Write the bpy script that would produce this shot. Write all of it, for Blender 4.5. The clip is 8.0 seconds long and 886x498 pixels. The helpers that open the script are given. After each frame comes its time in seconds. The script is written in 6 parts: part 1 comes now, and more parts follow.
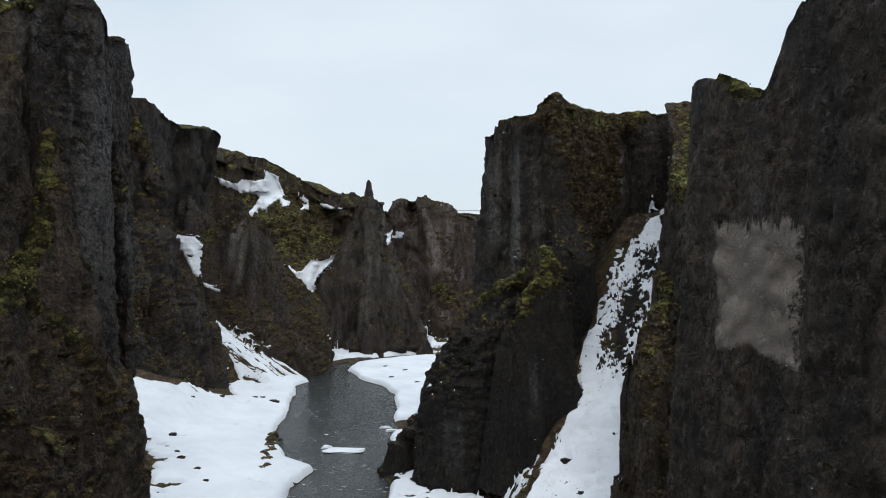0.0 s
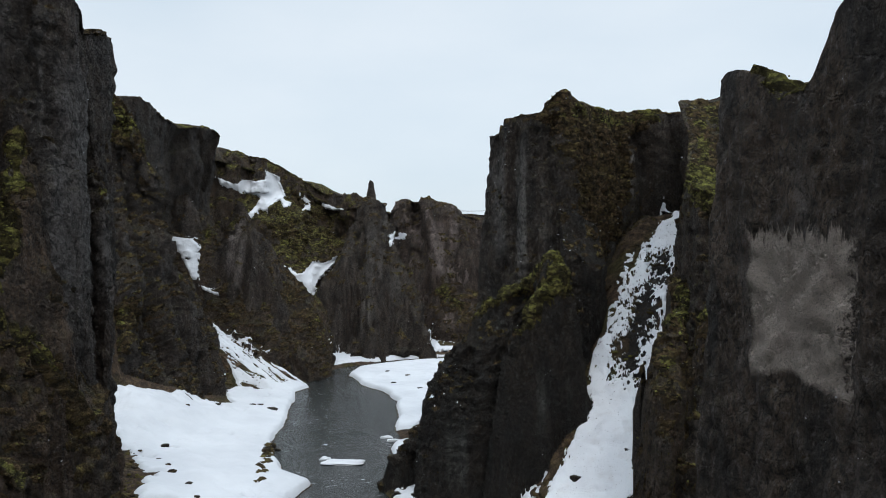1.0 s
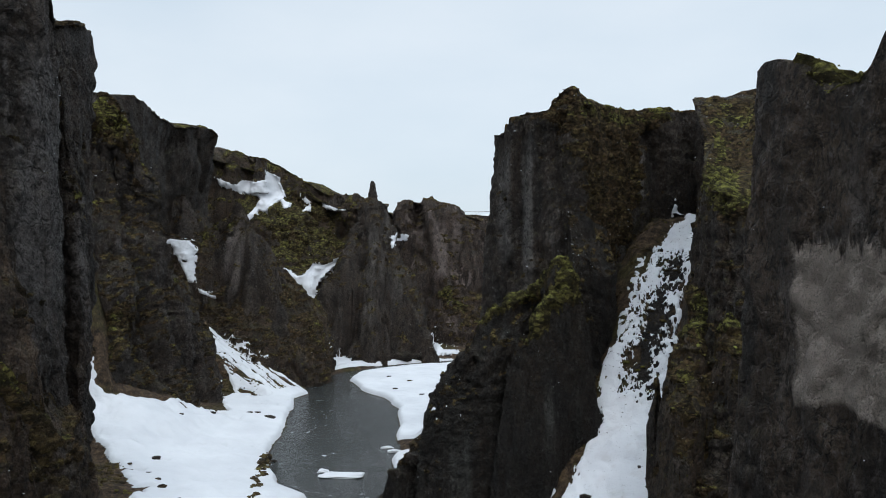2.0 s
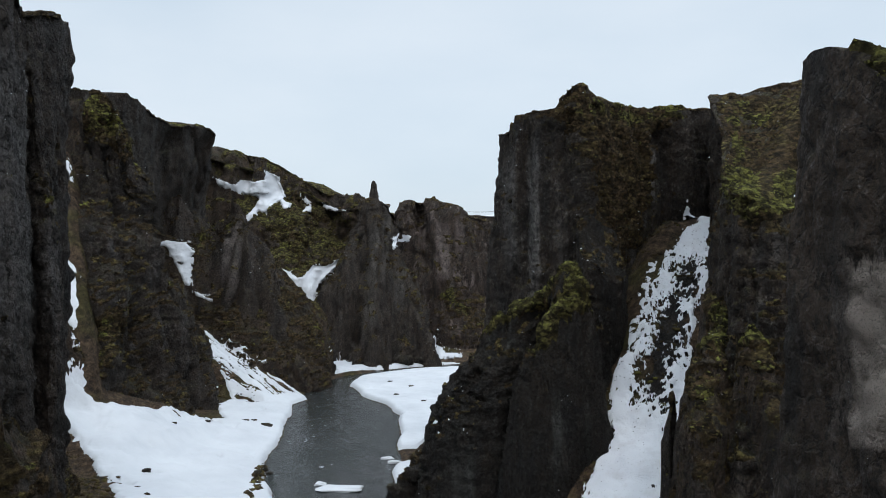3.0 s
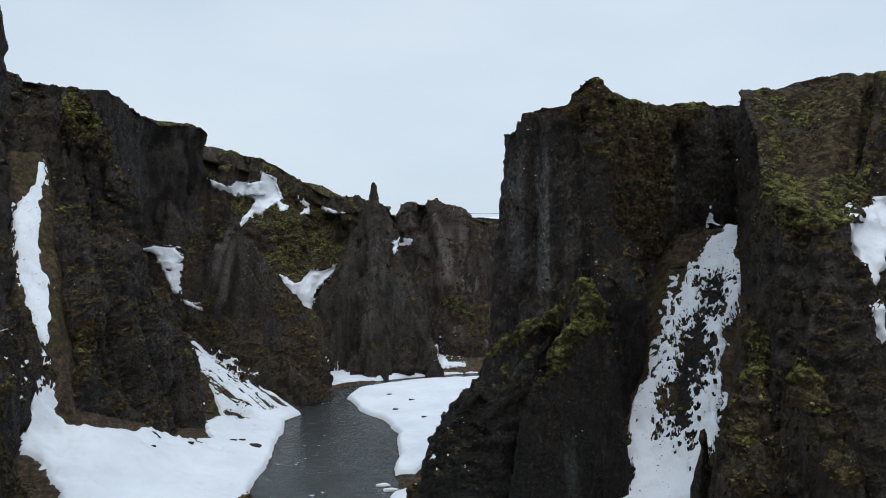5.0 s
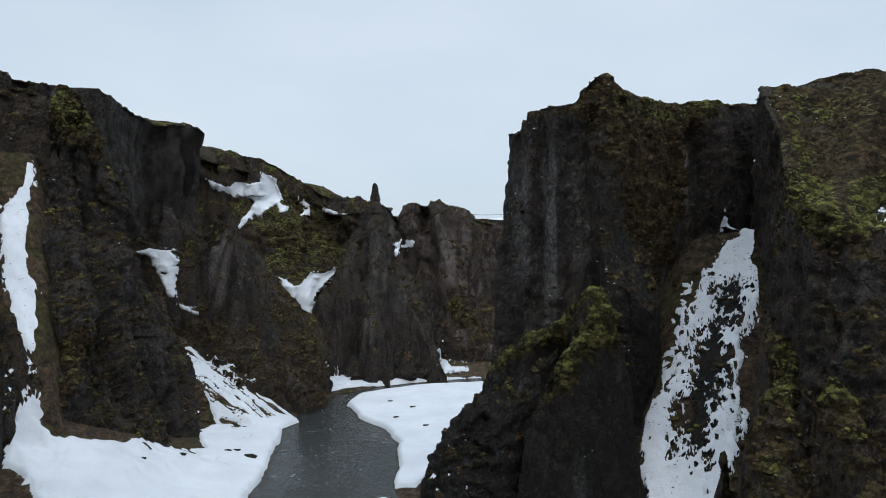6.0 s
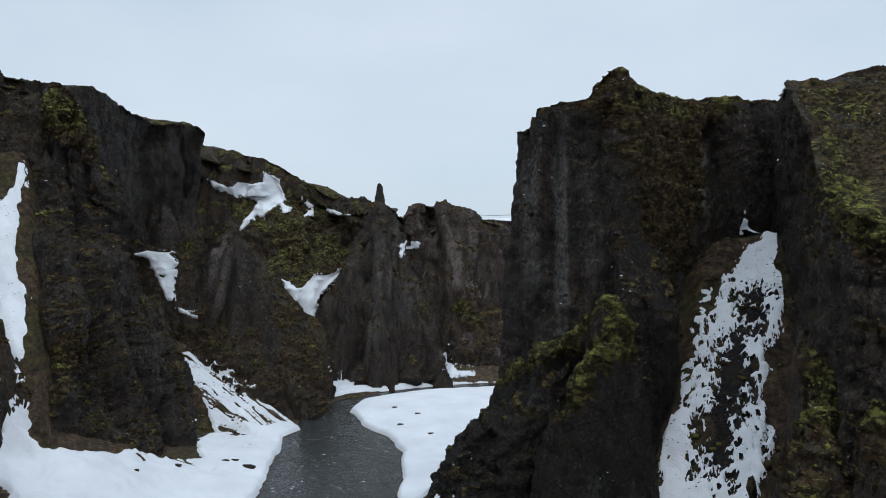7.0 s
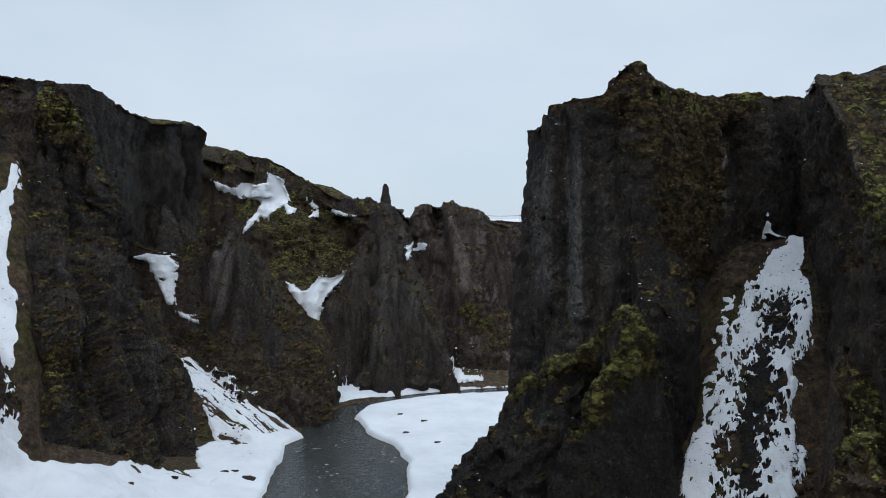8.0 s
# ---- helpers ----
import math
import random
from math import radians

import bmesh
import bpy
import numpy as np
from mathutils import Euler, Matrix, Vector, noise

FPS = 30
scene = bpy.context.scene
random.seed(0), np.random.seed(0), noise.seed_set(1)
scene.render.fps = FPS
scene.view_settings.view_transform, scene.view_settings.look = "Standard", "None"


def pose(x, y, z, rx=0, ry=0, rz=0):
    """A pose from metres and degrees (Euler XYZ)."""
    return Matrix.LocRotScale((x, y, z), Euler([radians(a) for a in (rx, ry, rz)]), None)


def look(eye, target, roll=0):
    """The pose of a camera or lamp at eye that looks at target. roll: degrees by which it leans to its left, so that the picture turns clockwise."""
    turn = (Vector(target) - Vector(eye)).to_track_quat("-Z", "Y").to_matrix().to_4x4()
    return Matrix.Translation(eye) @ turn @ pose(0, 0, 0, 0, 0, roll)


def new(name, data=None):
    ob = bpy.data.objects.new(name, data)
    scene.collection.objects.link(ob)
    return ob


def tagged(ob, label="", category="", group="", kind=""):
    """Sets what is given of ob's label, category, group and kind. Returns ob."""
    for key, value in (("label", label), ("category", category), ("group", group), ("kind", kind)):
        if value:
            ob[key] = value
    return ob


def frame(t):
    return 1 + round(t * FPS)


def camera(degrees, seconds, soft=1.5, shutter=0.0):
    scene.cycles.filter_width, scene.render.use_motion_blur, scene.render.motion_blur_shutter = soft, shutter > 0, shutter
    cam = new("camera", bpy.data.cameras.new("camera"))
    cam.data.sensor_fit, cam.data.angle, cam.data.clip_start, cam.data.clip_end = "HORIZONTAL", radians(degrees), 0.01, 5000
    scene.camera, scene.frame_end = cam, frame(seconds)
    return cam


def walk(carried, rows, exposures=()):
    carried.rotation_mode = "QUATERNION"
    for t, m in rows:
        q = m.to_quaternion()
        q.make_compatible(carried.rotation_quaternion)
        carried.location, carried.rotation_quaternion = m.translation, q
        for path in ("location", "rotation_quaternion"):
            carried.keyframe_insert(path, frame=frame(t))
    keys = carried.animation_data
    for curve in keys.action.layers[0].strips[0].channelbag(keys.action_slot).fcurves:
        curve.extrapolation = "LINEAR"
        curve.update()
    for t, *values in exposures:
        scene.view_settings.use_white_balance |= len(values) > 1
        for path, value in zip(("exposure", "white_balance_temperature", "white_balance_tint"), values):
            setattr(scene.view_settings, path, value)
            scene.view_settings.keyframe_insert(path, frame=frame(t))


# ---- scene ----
cam = camera(57.5, 8.0, 1.0)
METRES, EYE, TILT, LEAN, TURN = 40.0, 32.2, 0.0, 0.0, 0.0
ROWS = [
    (0.0, 0.0, 0.0, 0.0, -0.0, 0.0, 0.0),
    (0.5, 0.0031, 0.0631, 0.0085, 0.15, -0.01, -0.02),
    (1.0, 0.0046, 0.1254, 0.0165, 0.3, -0.03, -0.0),
    (1.5, 0.0061, 0.1882, 0.0243, 0.43, -0.03, 0.01),
    (3.0, 0.0062, 0.3708, 0.049, 0.71, -0.11, -0.01),
    (3.5, 0.0089, 0.4339, 0.0584, 0.83, -0.13, -0.02),
    (4.0, 0.0117, 0.4976, 0.0676, 0.89, -0.15, -0.01),
    (4.5, 0.0154, 0.5614, 0.0777, 0.97, -0.17, -0.01),
    (6.0, 0.0234, 0.7457, 0.1027, 1.31, -0.17, -0.05),
    (6.5, 0.0257, 0.8088, 0.1091, 1.54, -0.18, -0.06),
    (7.0, 0.0271, 0.8712, 0.1155, 1.8, -0.19, -0.04),
    (7.5, 0.0272, 0.9314, 0.1227, 2.09, -0.19, -0.02),
    (8.0, 0.0274, 0.9908, 0.1299, 2.35, -0.21, -0.01),
]
walk(cam, [(t, pose(0, 0, EYE, TILT, LEAN, TURN) @ pose(METRES * x, METRES * y, METRES * z, 90 + pitch, roll, yaw)) for t, x, y, z, yaw, pitch, roll in ROWS],
     [(0, 0.0, 6450, 12), (4, -0.1, 6250, 12), (8, -0.2, 6150, 12)])

# ---- light: an overcast winter day ----
world = bpy.data.worlds.new("overcast_sky")
scene.world = world
world.use_nodes = True
wn, wl = world.node_tree.nodes, world.node_tree.links
wn.clear()
w_out = wn.new("ShaderNodeOutputWorld")
w_bg = wn.new("ShaderNodeBackground")
w_sky = wn.new("ShaderNodeTexSky")
w_sky.sky_type = "NISHITA"
w_sky.sun_disc = False
w_sky.sun_elevation, w_sky.sun_rotation = radians(48), radians(200)
w_sky.dust_density, w_sky.air_density = 2.0, 1.0
w_tc = wn.new("ShaderNodeTexCoord")
w_map = wn.new("ShaderNodeMapping")
w_map.inputs["Scale"].default_value = (1.0, 1.0, 2.6)
w_noise = wn.new("ShaderNodeTexNoise")
w_noise.inputs["Scale"].default_value = 2.2
w_noise.inputs["Detail"].default_value = 6
w_ramp = wn.new("ShaderNodeValToRGB")
w_ramp.color_ramp.elements[0].position, w_ramp.color_ramp.elements[1].position = 0.3, 0.75
w_ramp.color_ramp.elements[0].color = (5.9, 6.9, 7.55, 1)
w_ramp.color_ramp.elements[1].color = (7.3, 8.0, 8.35, 1)
w_mix = wn.new("ShaderNodeMixRGB")
w_mix.inputs["Fac"].default_value = 0.86
w_bg.inputs["Strength"].default_value = 0.12
wl.new(w_tc.outputs["Generated"], w_map.inputs["Vector"])
wl.new(w_map.outputs["Vector"], w_noise.inputs["Vector"])
wl.new(w_noise.outputs["Fac"], w_ramp.inputs["Fac"])
wl.new(w_sky.outputs["Color"], w_mix.inputs["Color1"])
wl.new(w_ramp.outputs["Color"], w_mix.inputs["Color2"])
w_sep = wn.new("ShaderNodeSeparateXYZ")
w_up = wn.new("ShaderNodeMapRange")
w_up.inputs["From Min"].default_value, w_up.inputs["From Max"].default_value = 0.3, 1.0
w_up.inputs["To Min"].default_value, w_up.inputs["To Max"].default_value = 1.0, 3.0
w_mul = wn.new("ShaderNodeVectorMath")
w_mul.operation = "SCALE"
wl.new(w_tc.outputs["Generated"], w_sep.inputs["Vector"])
wl.new(w_sep.outputs["Z"], w_up.inputs["Value"])
wl.new(w_mix.outputs["Color"], w_mul.inputs[0])
wl.new(w_up.outputs["Result"], w_mul.inputs["Scale"])
wl.new(w_mul.outputs["Vector"], w_bg.inputs["Color"])
wl.new(w_bg.outputs["Background"], w_out.inputs["Surface"])

sun = new("sun", bpy.data.lights.new("sun", "SUN"))
sun.data.energy, sun.data.angle, sun.data.color = 0.8, radians(20), (1.0, 0.97, 0.93)
sun.matrix_world = look((70, -110, 220), (0, 110, 0))

# ---- materials ----


class Nodes:
    """A small helper to wire a node material."""

    def __init__(self, name):
        self.mat = bpy.data.materials.new(name)
        self.mat.use_nodes = True
        self.tree = self.mat.node_tree
        self.bsdf = self.tree.nodes["Principled BSDF"]
        self.pos = self.tree.nodes.new("ShaderNodeNewGeometry")

    def put(self, kind, **sockets):
        node = self.tree.nodes.new(kind)
        for key, value in sockets.items():
            self.set(node.inputs[key.replace("_", " ")], value)
        return node

    def set(self, socket, value):
        if isinstance(value, bpy.types.NodeSocket):
            self.tree.links.new(value, socket)
        else:
            socket.default_value = value

    def noise(self, scale, detail=6.0, stretch=(1, 1, 1), rough=0.55, shift=0.0):
        m = self.put("ShaderNodeMapping", Vector=self.pos.outputs["Position"], Scale=stretch, Location=(shift, shift * 0.7, shift * 0.3))
        n = self.put("ShaderNodeTexNoise", Vector=m.outputs["Vector"], Scale=scale, Detail=detail, Roughness=rough)
        return n.outputs["Fac"]

    def ramp(self, fac, stops):
        n = self.put("ShaderNodeValToRGB", Fac=fac)
        e = n.color_ramp.elements
        while len(e) < len(stops):
            e.new(0.5)
        for k, (at, col) in enumerate(stops):
            e[k].position = at
            e[k].color = (*col, 1) if isinstance(col, tuple) else (col, col, col, 1)
        return n.outputs["Color"]

    def mix(self, fac, a, b):
        n = self.put("ShaderNodeMixRGB", Fac=fac)
        for socket, v in ((n.inputs["Color1"], a), (n.inputs["Color2"], b)):
            self.set(socket, (*v, 1) if isinstance(v, tuple) else v)
        return n.outputs["Color"]

    def math(self, op, a, b=0.0):
        n = self.tree.nodes.new("ShaderNodeMath")
        n.operation = op
        self.set(n.inputs[0], a)
        self.set(n.inputs[1], b)
        return n.outputs[0]

    def upward(self):
        s = self.put("ShaderNodeSeparateXYZ", Vector=self.pos.outputs["Normal"])
        return s.outputs["Z"]

    def xyz(self):
        s = self.put("ShaderNodeSeparateXYZ", Vector=self.pos.outputs["Position"])
        return s.outputs["X"], s.outputs["Y"], s.outputs["Z"]

    def bump(self, *layers):
        """Layers of (height, strength, distance)."""
        last = None
        for height, strength, distance in layers:
            b = self.put("ShaderNodeBump", Height=height, Strength=strength, Distance=distance)
            if last:
                self.tree.links.new(last, b.inputs["Normal"])
            last = b.outputs["Normal"]
        self.tree.links.new(last, self.bsdf.inputs["Normal"])

    def done(self, colour, rough=0.9, gloss=0.3):
        self.set(self.bsdf.inputs["Base Color"], (*colour, 1) if isinstance(colour, tuple) else colour)
        self.set(self.bsdf.inputs["Roughness"], rough)
        self.bsdf.inputs["Specular IOR Level"].default_value = gloss
        return self.mat


def rock_material(name, dark, light, pale, streaks=0.5, brown=0.5, moss=0.5, scar=False, runs=()):
    """Dark tuff: mottled, with pale run-off streaks, brown weathering and thin moss on what faces up."""
    n = Nodes(name)
    dark, light = tuple(c * k for c, k in zip(dark, (1.36, 1.12, 0.89))), tuple(c * k for c, k in zip(light, (1.36, 1.12, 0.89)))
    mid = n.noise(0.42, 10, stretch=(1, 1, 0.28), rough=0.62)
    grain = n.noise(3.0, 9, stretch=(1, 1, 0.7), rough=0.7)
    col = n.ramp(mid, [(0.38, dark), (0.5, tuple(0.5 * a + 0.5 * b for a, b in zip(dark, light))), (0.60, light)])
    col = n.mix(n.math("MULTIPLY", n.ramp(n.noise(0.12, 7, rough=0.6), [(0.46, 0.0), (0.6, 1.0)]), brown), col, (0.056, 0.037, 0.023))
    run = n.noise(0.42, 6, stretch=(1, 1, 0.035), rough=0.55)
    patchy = n.ramp(n.noise(0.06, 4, shift=31), [(0.44, 0.0), (0.56, 1.0)])
    run = n.math("MULTIPLY", n.ramp(run, [(0.54, 0.0), (0.63, 1.0)]), patchy)
    col = n.mix(n.math("MULTIPLY", run, streaks), col, pale)
    x, y, z = n.xyz()
    wobble = n.math("MULTIPLY", n.math("SUBTRACT", n.noise(0.35, 5, shift=17), 0.5), 1.1)
    for x0, half, z0, z1, amount in runs:
        # a pale trail left by run-off water, at its own place on the wall
        off = n.math("ABSOLUTE", n.math("ADD", n.math("SUBTRACT", x, x0), wobble))
        tall = n.math("SUBTRACT", 0.5 * (z1 - z0), n.math("ABSOLUTE", n.math("SUBTRACT", z, 0.5 * (z0 + z1))))
        trail = n.math("MULTIPLY", n.ramp(n.math("DIVIDE", off, half), [(0.55, 1.0), (1.0, 0.0)]), n.ramp(n.math("DIVIDE", tall, 4.0), [(0.0, 0.0), (1.0, 1.0)]))
        trail = n.math("MULTIPLY", trail, n.ramp(n.noise(0.9, 9, stretch=(1, 1, 0.12), rough=0.7, shift=9), [(0.34, 0.35), (0.52, 1.0)]))
        col = n.mix(n.math("MULTIPLY", trail, amount), col, pale)
    # lichen and thin turf that thicken towards the moss
    grown = n.put("ShaderNodeAttribute")
    grown.attribute_name = "moss"
    felt = n.math("ADD", grown.outputs["Fac"], n.math("MULTIPLY", n.math("SUBTRACT", n.noise(0.75, 11, stretch=(1, 1, 1.5), rough=0.72, shift=13), 0.5), 3.2))
    turf = n.ramp(n.noise(1.6, 9, rough=0.7, shift=19), [(0.36, (0.017, 0.0135, 0.008)), (0.5, (0.054, 0.044, 0.021)), (0.64, (0.112, 0.098, 0.038))])
    turf = n.mix(n.ramp(n.noise(0.13, 5, shift=23), [(0.45, 0.0), (0.6, 0.8)]), turf, n.ramp(n.noise(1.6, 9, rough=0.7, shift=19), [(0.36, (0.020, 0.014, 0.009)), (0.64, (0.120, 0.082, 0.047))]))
    col = n.mix(n.math("MULTIPLY", n.ramp(felt, [(0.02, 0.0), (0.36, 0.9)]), min(0.95, 2.0 * moss)), col, turf)
    thin = n.math("MULTIPLY", n.ramp(n.upward(), [(0.2, 0.0), (0.6, 1.0)]), n.ramp(n.noise(0.6, 8, shift=7), [(0.42, 0.0), (0.58, 1.0)]))
    col = n.mix(n.math("MULTIPLY", thin, moss), col, (0.062, 0.056, 0.016))
    col = n.mix(n.ramp(grain, [(0.39, 0.75), (0.49, 0.0)]), col, (0.009, 0.0085, 0.0085))
    col = n.mix(n.ramp(grain, [(0.55, 0.0), (0.64, 0.62)]), col, pale)
    crack = n.noise(0.9, 12, stretch=(1, 1, 0.45), rough=0.74)
    # clasts set in the tuff
    shaken = n.put("ShaderNodeVectorMath", Vector=n.pos.outputs["Position"])
    warp = n.put("ShaderNodeTexNoise", Vector=n.pos.outputs["Position"], Scale=1.7, Detail=4.0)
    n.tree.links.new(warp.outputs["Color"], shaken.inputs[1])
    clast = n.put("ShaderNodeTexVoronoi", Vector=shaken.outputs["Vector"], Scale=2.6 if not scar else 5.0)
    tone = n.put("ShaderNodeSeparateColor", Color=clast.outputs["Color"])
    col = n.mix(n.ramp(tone.outputs["Red"], [(0.0, 0.55), (0.45, 0.0)]), col, n.mix(0.65, col, (0.007, 0.0065, 0.007)))
    col = n.mix(n.ramp(tone.outputs["Green"], [(0.72, 0.0), (1.0, 0.5)]), col, n.mix(0.2, col, pale))
    seam = n.put("ShaderNodeTexVoronoi", Vector=n.put("ShaderNodeMapping", Vector=shaken.outputs["Vector"], Scale=(1.0, 1.0, 0.55)).outputs["Vector"], Scale=0.8 if not scar else 1.1)
    seam.feature = "DISTANCE_TO_EDGE"
    cracked = n.math("MULTIPLY", n.ramp(seam.outputs["Distance"], [(0.0, 0.8), (0.05, 0.0)]), n.ramp(n.noise(0.5, 4, shift=41), [(0.45, 0.0), (0.55, 1.0)]))
    col = n.mix(cracked, col, (0.006, 0.0055, 0.005))
    if scar:
        ragged = n.math("MULTIPLY", n.math("SUBTRACT", n.noise(1.9, 12, stretch=(1, 1, 0.1), rough=0.75), 0.5), 18.0)
        mottle = n.math("MULTIPLY", n.math("SUBTRACT", n.noise(2.2, 10, rough=0.75, shift=6), 0.5), 6.0)
        far_side = n.math("ADD", n.math("SUBTRACT", 46.6, y), n.math("MULTIPLY", mottle, 0.1))
        near_side = n.math("ADD", n.math("MULTIPLY", n.math("SUBTRACT", y, 39.6), 0.8), n.math("MULTIPLY", mottle, 0.5))
        over = n.math("ADD", n.math("SUBTRACT", 33.7, z), n.math("MULTIPLY", ragged, 0.3))
        under = n.math("ADD", n.math("SUBTRACT", z, n.math("ADD", 26.9, n.math("MULTIPLY", n.math("ABSOLUTE", n.math("SUBTRACT", y, 43.6)), -0.22))), n.math("MULTIPLY", mottle, 0.16))
        within = n.math("MINIMUM", n.math("MINIMUM", far_side, near_side), n.math("MINIMUM", over, under))
        paint = n.ramp(n.noise(0.45, 10, rough=0.7), [(0.35, (0.365, 0.305, 0.262)), (0.65, (0.45, 0.38, 0.33))])
        col = n.mix(n.ramp(within, [(0.0, 0.0), (0.35, 0.95)]), col, paint)
    speck = n.noise(14.0 if scar else 9.0, 5, rough=0.7, shift=3)
    col = n.mix(n.ramp(speck, [(0.38, 0.7), (0.47, 0.0)]), col, n.mix(0.7, col, (0.006, 0.006, 0.006)))
    col = n.mix(n.ramp(speck, [(0.56, 0.0), (0.64, 0.8)]), col, n.mix(0.3, col, pale))
    n.bump((speck, 1.0, 0.16), (crack, 1.0, 0.8 if scar else 1.5), (n.math("MULTIPLY", clast.outputs["Distance"], -1.0), 0.9, 0.4), (grain, 1.0, 0.5), (n.ramp(seam.outputs["Distance"], [(0.0, 0.0), (0.06, 1.0)]), 0.7, 0.25))
    return n.done(col, n.ramp(mid, [(0.3, 0.7), (0.7, 0.95)]), 0.25)


def cover_material(name, low, mid, high, green=0.5, brown=0.85):
    """Moss and dead grass in cushions."""
    n = Nodes(name)
    big = n.noise(0.2, 6, shift=11)
    small = n.noise(1.1, 11, stretch=(1, 1, 2.0), rough=0.72)
    fine = n.noise(9.0, 6, rough=0.75)
    shaken = n.put("ShaderNodeVectorMath", Vector=n.pos.outputs["Position"])
    warp = n.put("ShaderNodeTexNoise", Vector=n.pos.outputs["Position"], Scale=1.3, Detail=5.0)
    n.tree.links.new(warp.outputs["Color"], shaken.inputs[1])
    flat = n.put("ShaderNodeMapping", Vector=shaken.outputs["Vector"], Scale=(1.0, 1.0, 1.7))
    cell = n.put("ShaderNodeTexVoronoi", Vector=flat.outputs["Vector"], Scale=1.5, Randomness=1.0)
    tone = n.put("ShaderNodeSeparateColor", Color=cell.outputs["Color"])
    hue = n.math("ADD", n.math("MULTIPLY", small, 0.7), n.math("MULTIPLY", tone.outputs["Red"], 0.28))
    col = n.ramp(hue, [(0.36, tuple(0.45 * c for c in low)), (0.45, low), (0.53, mid), (0.64, high)])
    dead = n.ramp(hue, [(0.36, (0.016, 0.012, 0.008)), (0.64, (0.122, 0.080, 0.043))])
    col = n.mix(n.ramp(n.math("ADD", big, n.math("MULTIPLY", n.math("SUBTRACT", tone.outputs["Green"], 0.5), 0.16)), [(0.70 - 0.3 * green, 0.95), (0.84 - 0.3 * green, 0.0)]), col, dead)
    col = n.mix(n.ramp(n.upward(), [(0.2, brown), (0.7, 0.0)]), col, dead)
    # gaps between the cushions darkened: soil, and their shade put into the colour
    col = n.mix(n.ramp(cell.outputs["Distance"], [(0.42, 0.0), (0.72, 0.62)]), col, (0.012, 0.010, 0.007))
    col = n.mix(n.ramp(fine, [(0.41, 0.5), (0.52, 0.0)]), col, (0.014, 0.012, 0.006))
    n.bump((n.math("MULTIPLY", cell.outputs["Distance"], -1.0), 1.0, 0.5), (small, 1.0, 1.3), (fine, 1.0, 0.2))
    return n.done(col, 0.97, 0.1)


ROCK = rock_material("dark_tuff", (0.0105, 0.0096, 0.0092), (0.036, 0.0318, 0.0295), (0.15, 0.138, 0.13), 0.25, 0.4, 0.4)
ROCK_TOWER = rock_material("dark_tuff_tower", (0.0115, 0.0109, 0.011), (0.047, 0.0425, 0.042), (0.17, 0.158, 0.152), 0.5, 0.3, 0.4, runs=((-26.6, 1.6, 27, 49, 0.6), (-24.4, 0.7, 8, 22, 0.7)))
ROCK_FLUTED = rock_material("fluted_tuff", (0.011, 0.0100, 0.0094), (0.040, 0.0348, 0.0315), (0.17, 0.158, 0.148), 0.5, 0.5, 0.45, runs=((10.5, 0.8, 28, 49, 1.0), (7.6, 1.0, 30, 48, 0.7), (29.4, 0.5, 38, 51, 0.7)))
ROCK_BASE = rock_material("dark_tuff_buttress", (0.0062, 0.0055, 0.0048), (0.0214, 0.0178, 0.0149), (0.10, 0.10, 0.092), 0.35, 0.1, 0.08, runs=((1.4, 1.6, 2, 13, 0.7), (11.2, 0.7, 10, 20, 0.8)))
ROCK_NEAR = rock_material("dark_tuff_scarred", (0.0206, 0.0190, 0.0185), (0.0900, 0.0800, 0.0750), (0.20, 0.18, 0.17), 0.4, 0.5, 0.42, scar=True, runs=((16.75, 0.25, 31.5, 38, 0.6), (15.5, 0.2, 23, 35, 0.5)))
ROCK_BROWN = rock_material("brown_tuff", (0.0190, 0.0161, 0.0147), (0.0851, 0.0701, 0.0598), (0.15, 0.13, 0.115), 0.4, 0.6, 0.6)
ROCK_FIN = rock_material("brown_tuff_fin", (0.0135, 0.0115, 0.011), (0.050, 0.042, 0.037), (0.16, 0.145, 0.132), 0.4, 0.5, 0.6, runs=((28.3, 0.5, 30, 43, 0.8), (29.6, 0.4, 40, 51, 0.7)))
# far tuffs are made paler: the haze of distance is put into their colour
ROCK_FAR = rock_material("grey_brown_tuff_hazed", (0.016, 0.0142, 0.0140), (0.062, 0.052, 0.049), (0.25, 0.198, 0.178), 0.9, 0.2, 0.1, runs=((-3.2, 3.0, 22, 44, 0.85), (2.6, 2.0, 30, 46, 0.6), (-10.5, 1.5, 34, 47, 0.5)))
ROCK_PEAK = rock_material("peak_tuff_hazed", (0.0174, 0.0162, 0.0162), (0.0576, 0.0516, 0.0498), (0.19, 0.172, 0.155), 0.3, 0.2, 0.12, runs=((-23.6, 2.0, 9, 42, 0.6), (-20.2, 1.0, 22, 46, 0.5), (-15.5, 2.0, 14, 30, 0.35)))
ROCK_SPUR = rock_material("spur_tuff_hazed", (0.0145, 0.0137, 0.0136), (0.052, 0.047, 0.0455), (0.22, 0.186, 0.17), 0.3, 0.3, 0.25, runs=((-55.0, 1.6, 24, 43, 0.8), (-52.6, 1.2, 22, 38, 0.6)))
MOSS = cover_material("olive_moss", (0.061, 0.046, 0.026), (0.132, 0.102, 0.045), (0.213, 0.181, 0.061), 0.75, 0.55)
MOSS_GREEN = cover_material("green_moss", (0.050, 0.044, 0.018), (0.122, 0.115, 0.036), (0.23, 0.226, 0.058), 1.5, 0.45)
MOSS_DULL = cover_material("dull_green_moss", (0.056, 0.048, 0.022), (0.128, 0.118, 0.039), (0.244, 0.240, 0.063), 1.1, 0.5)
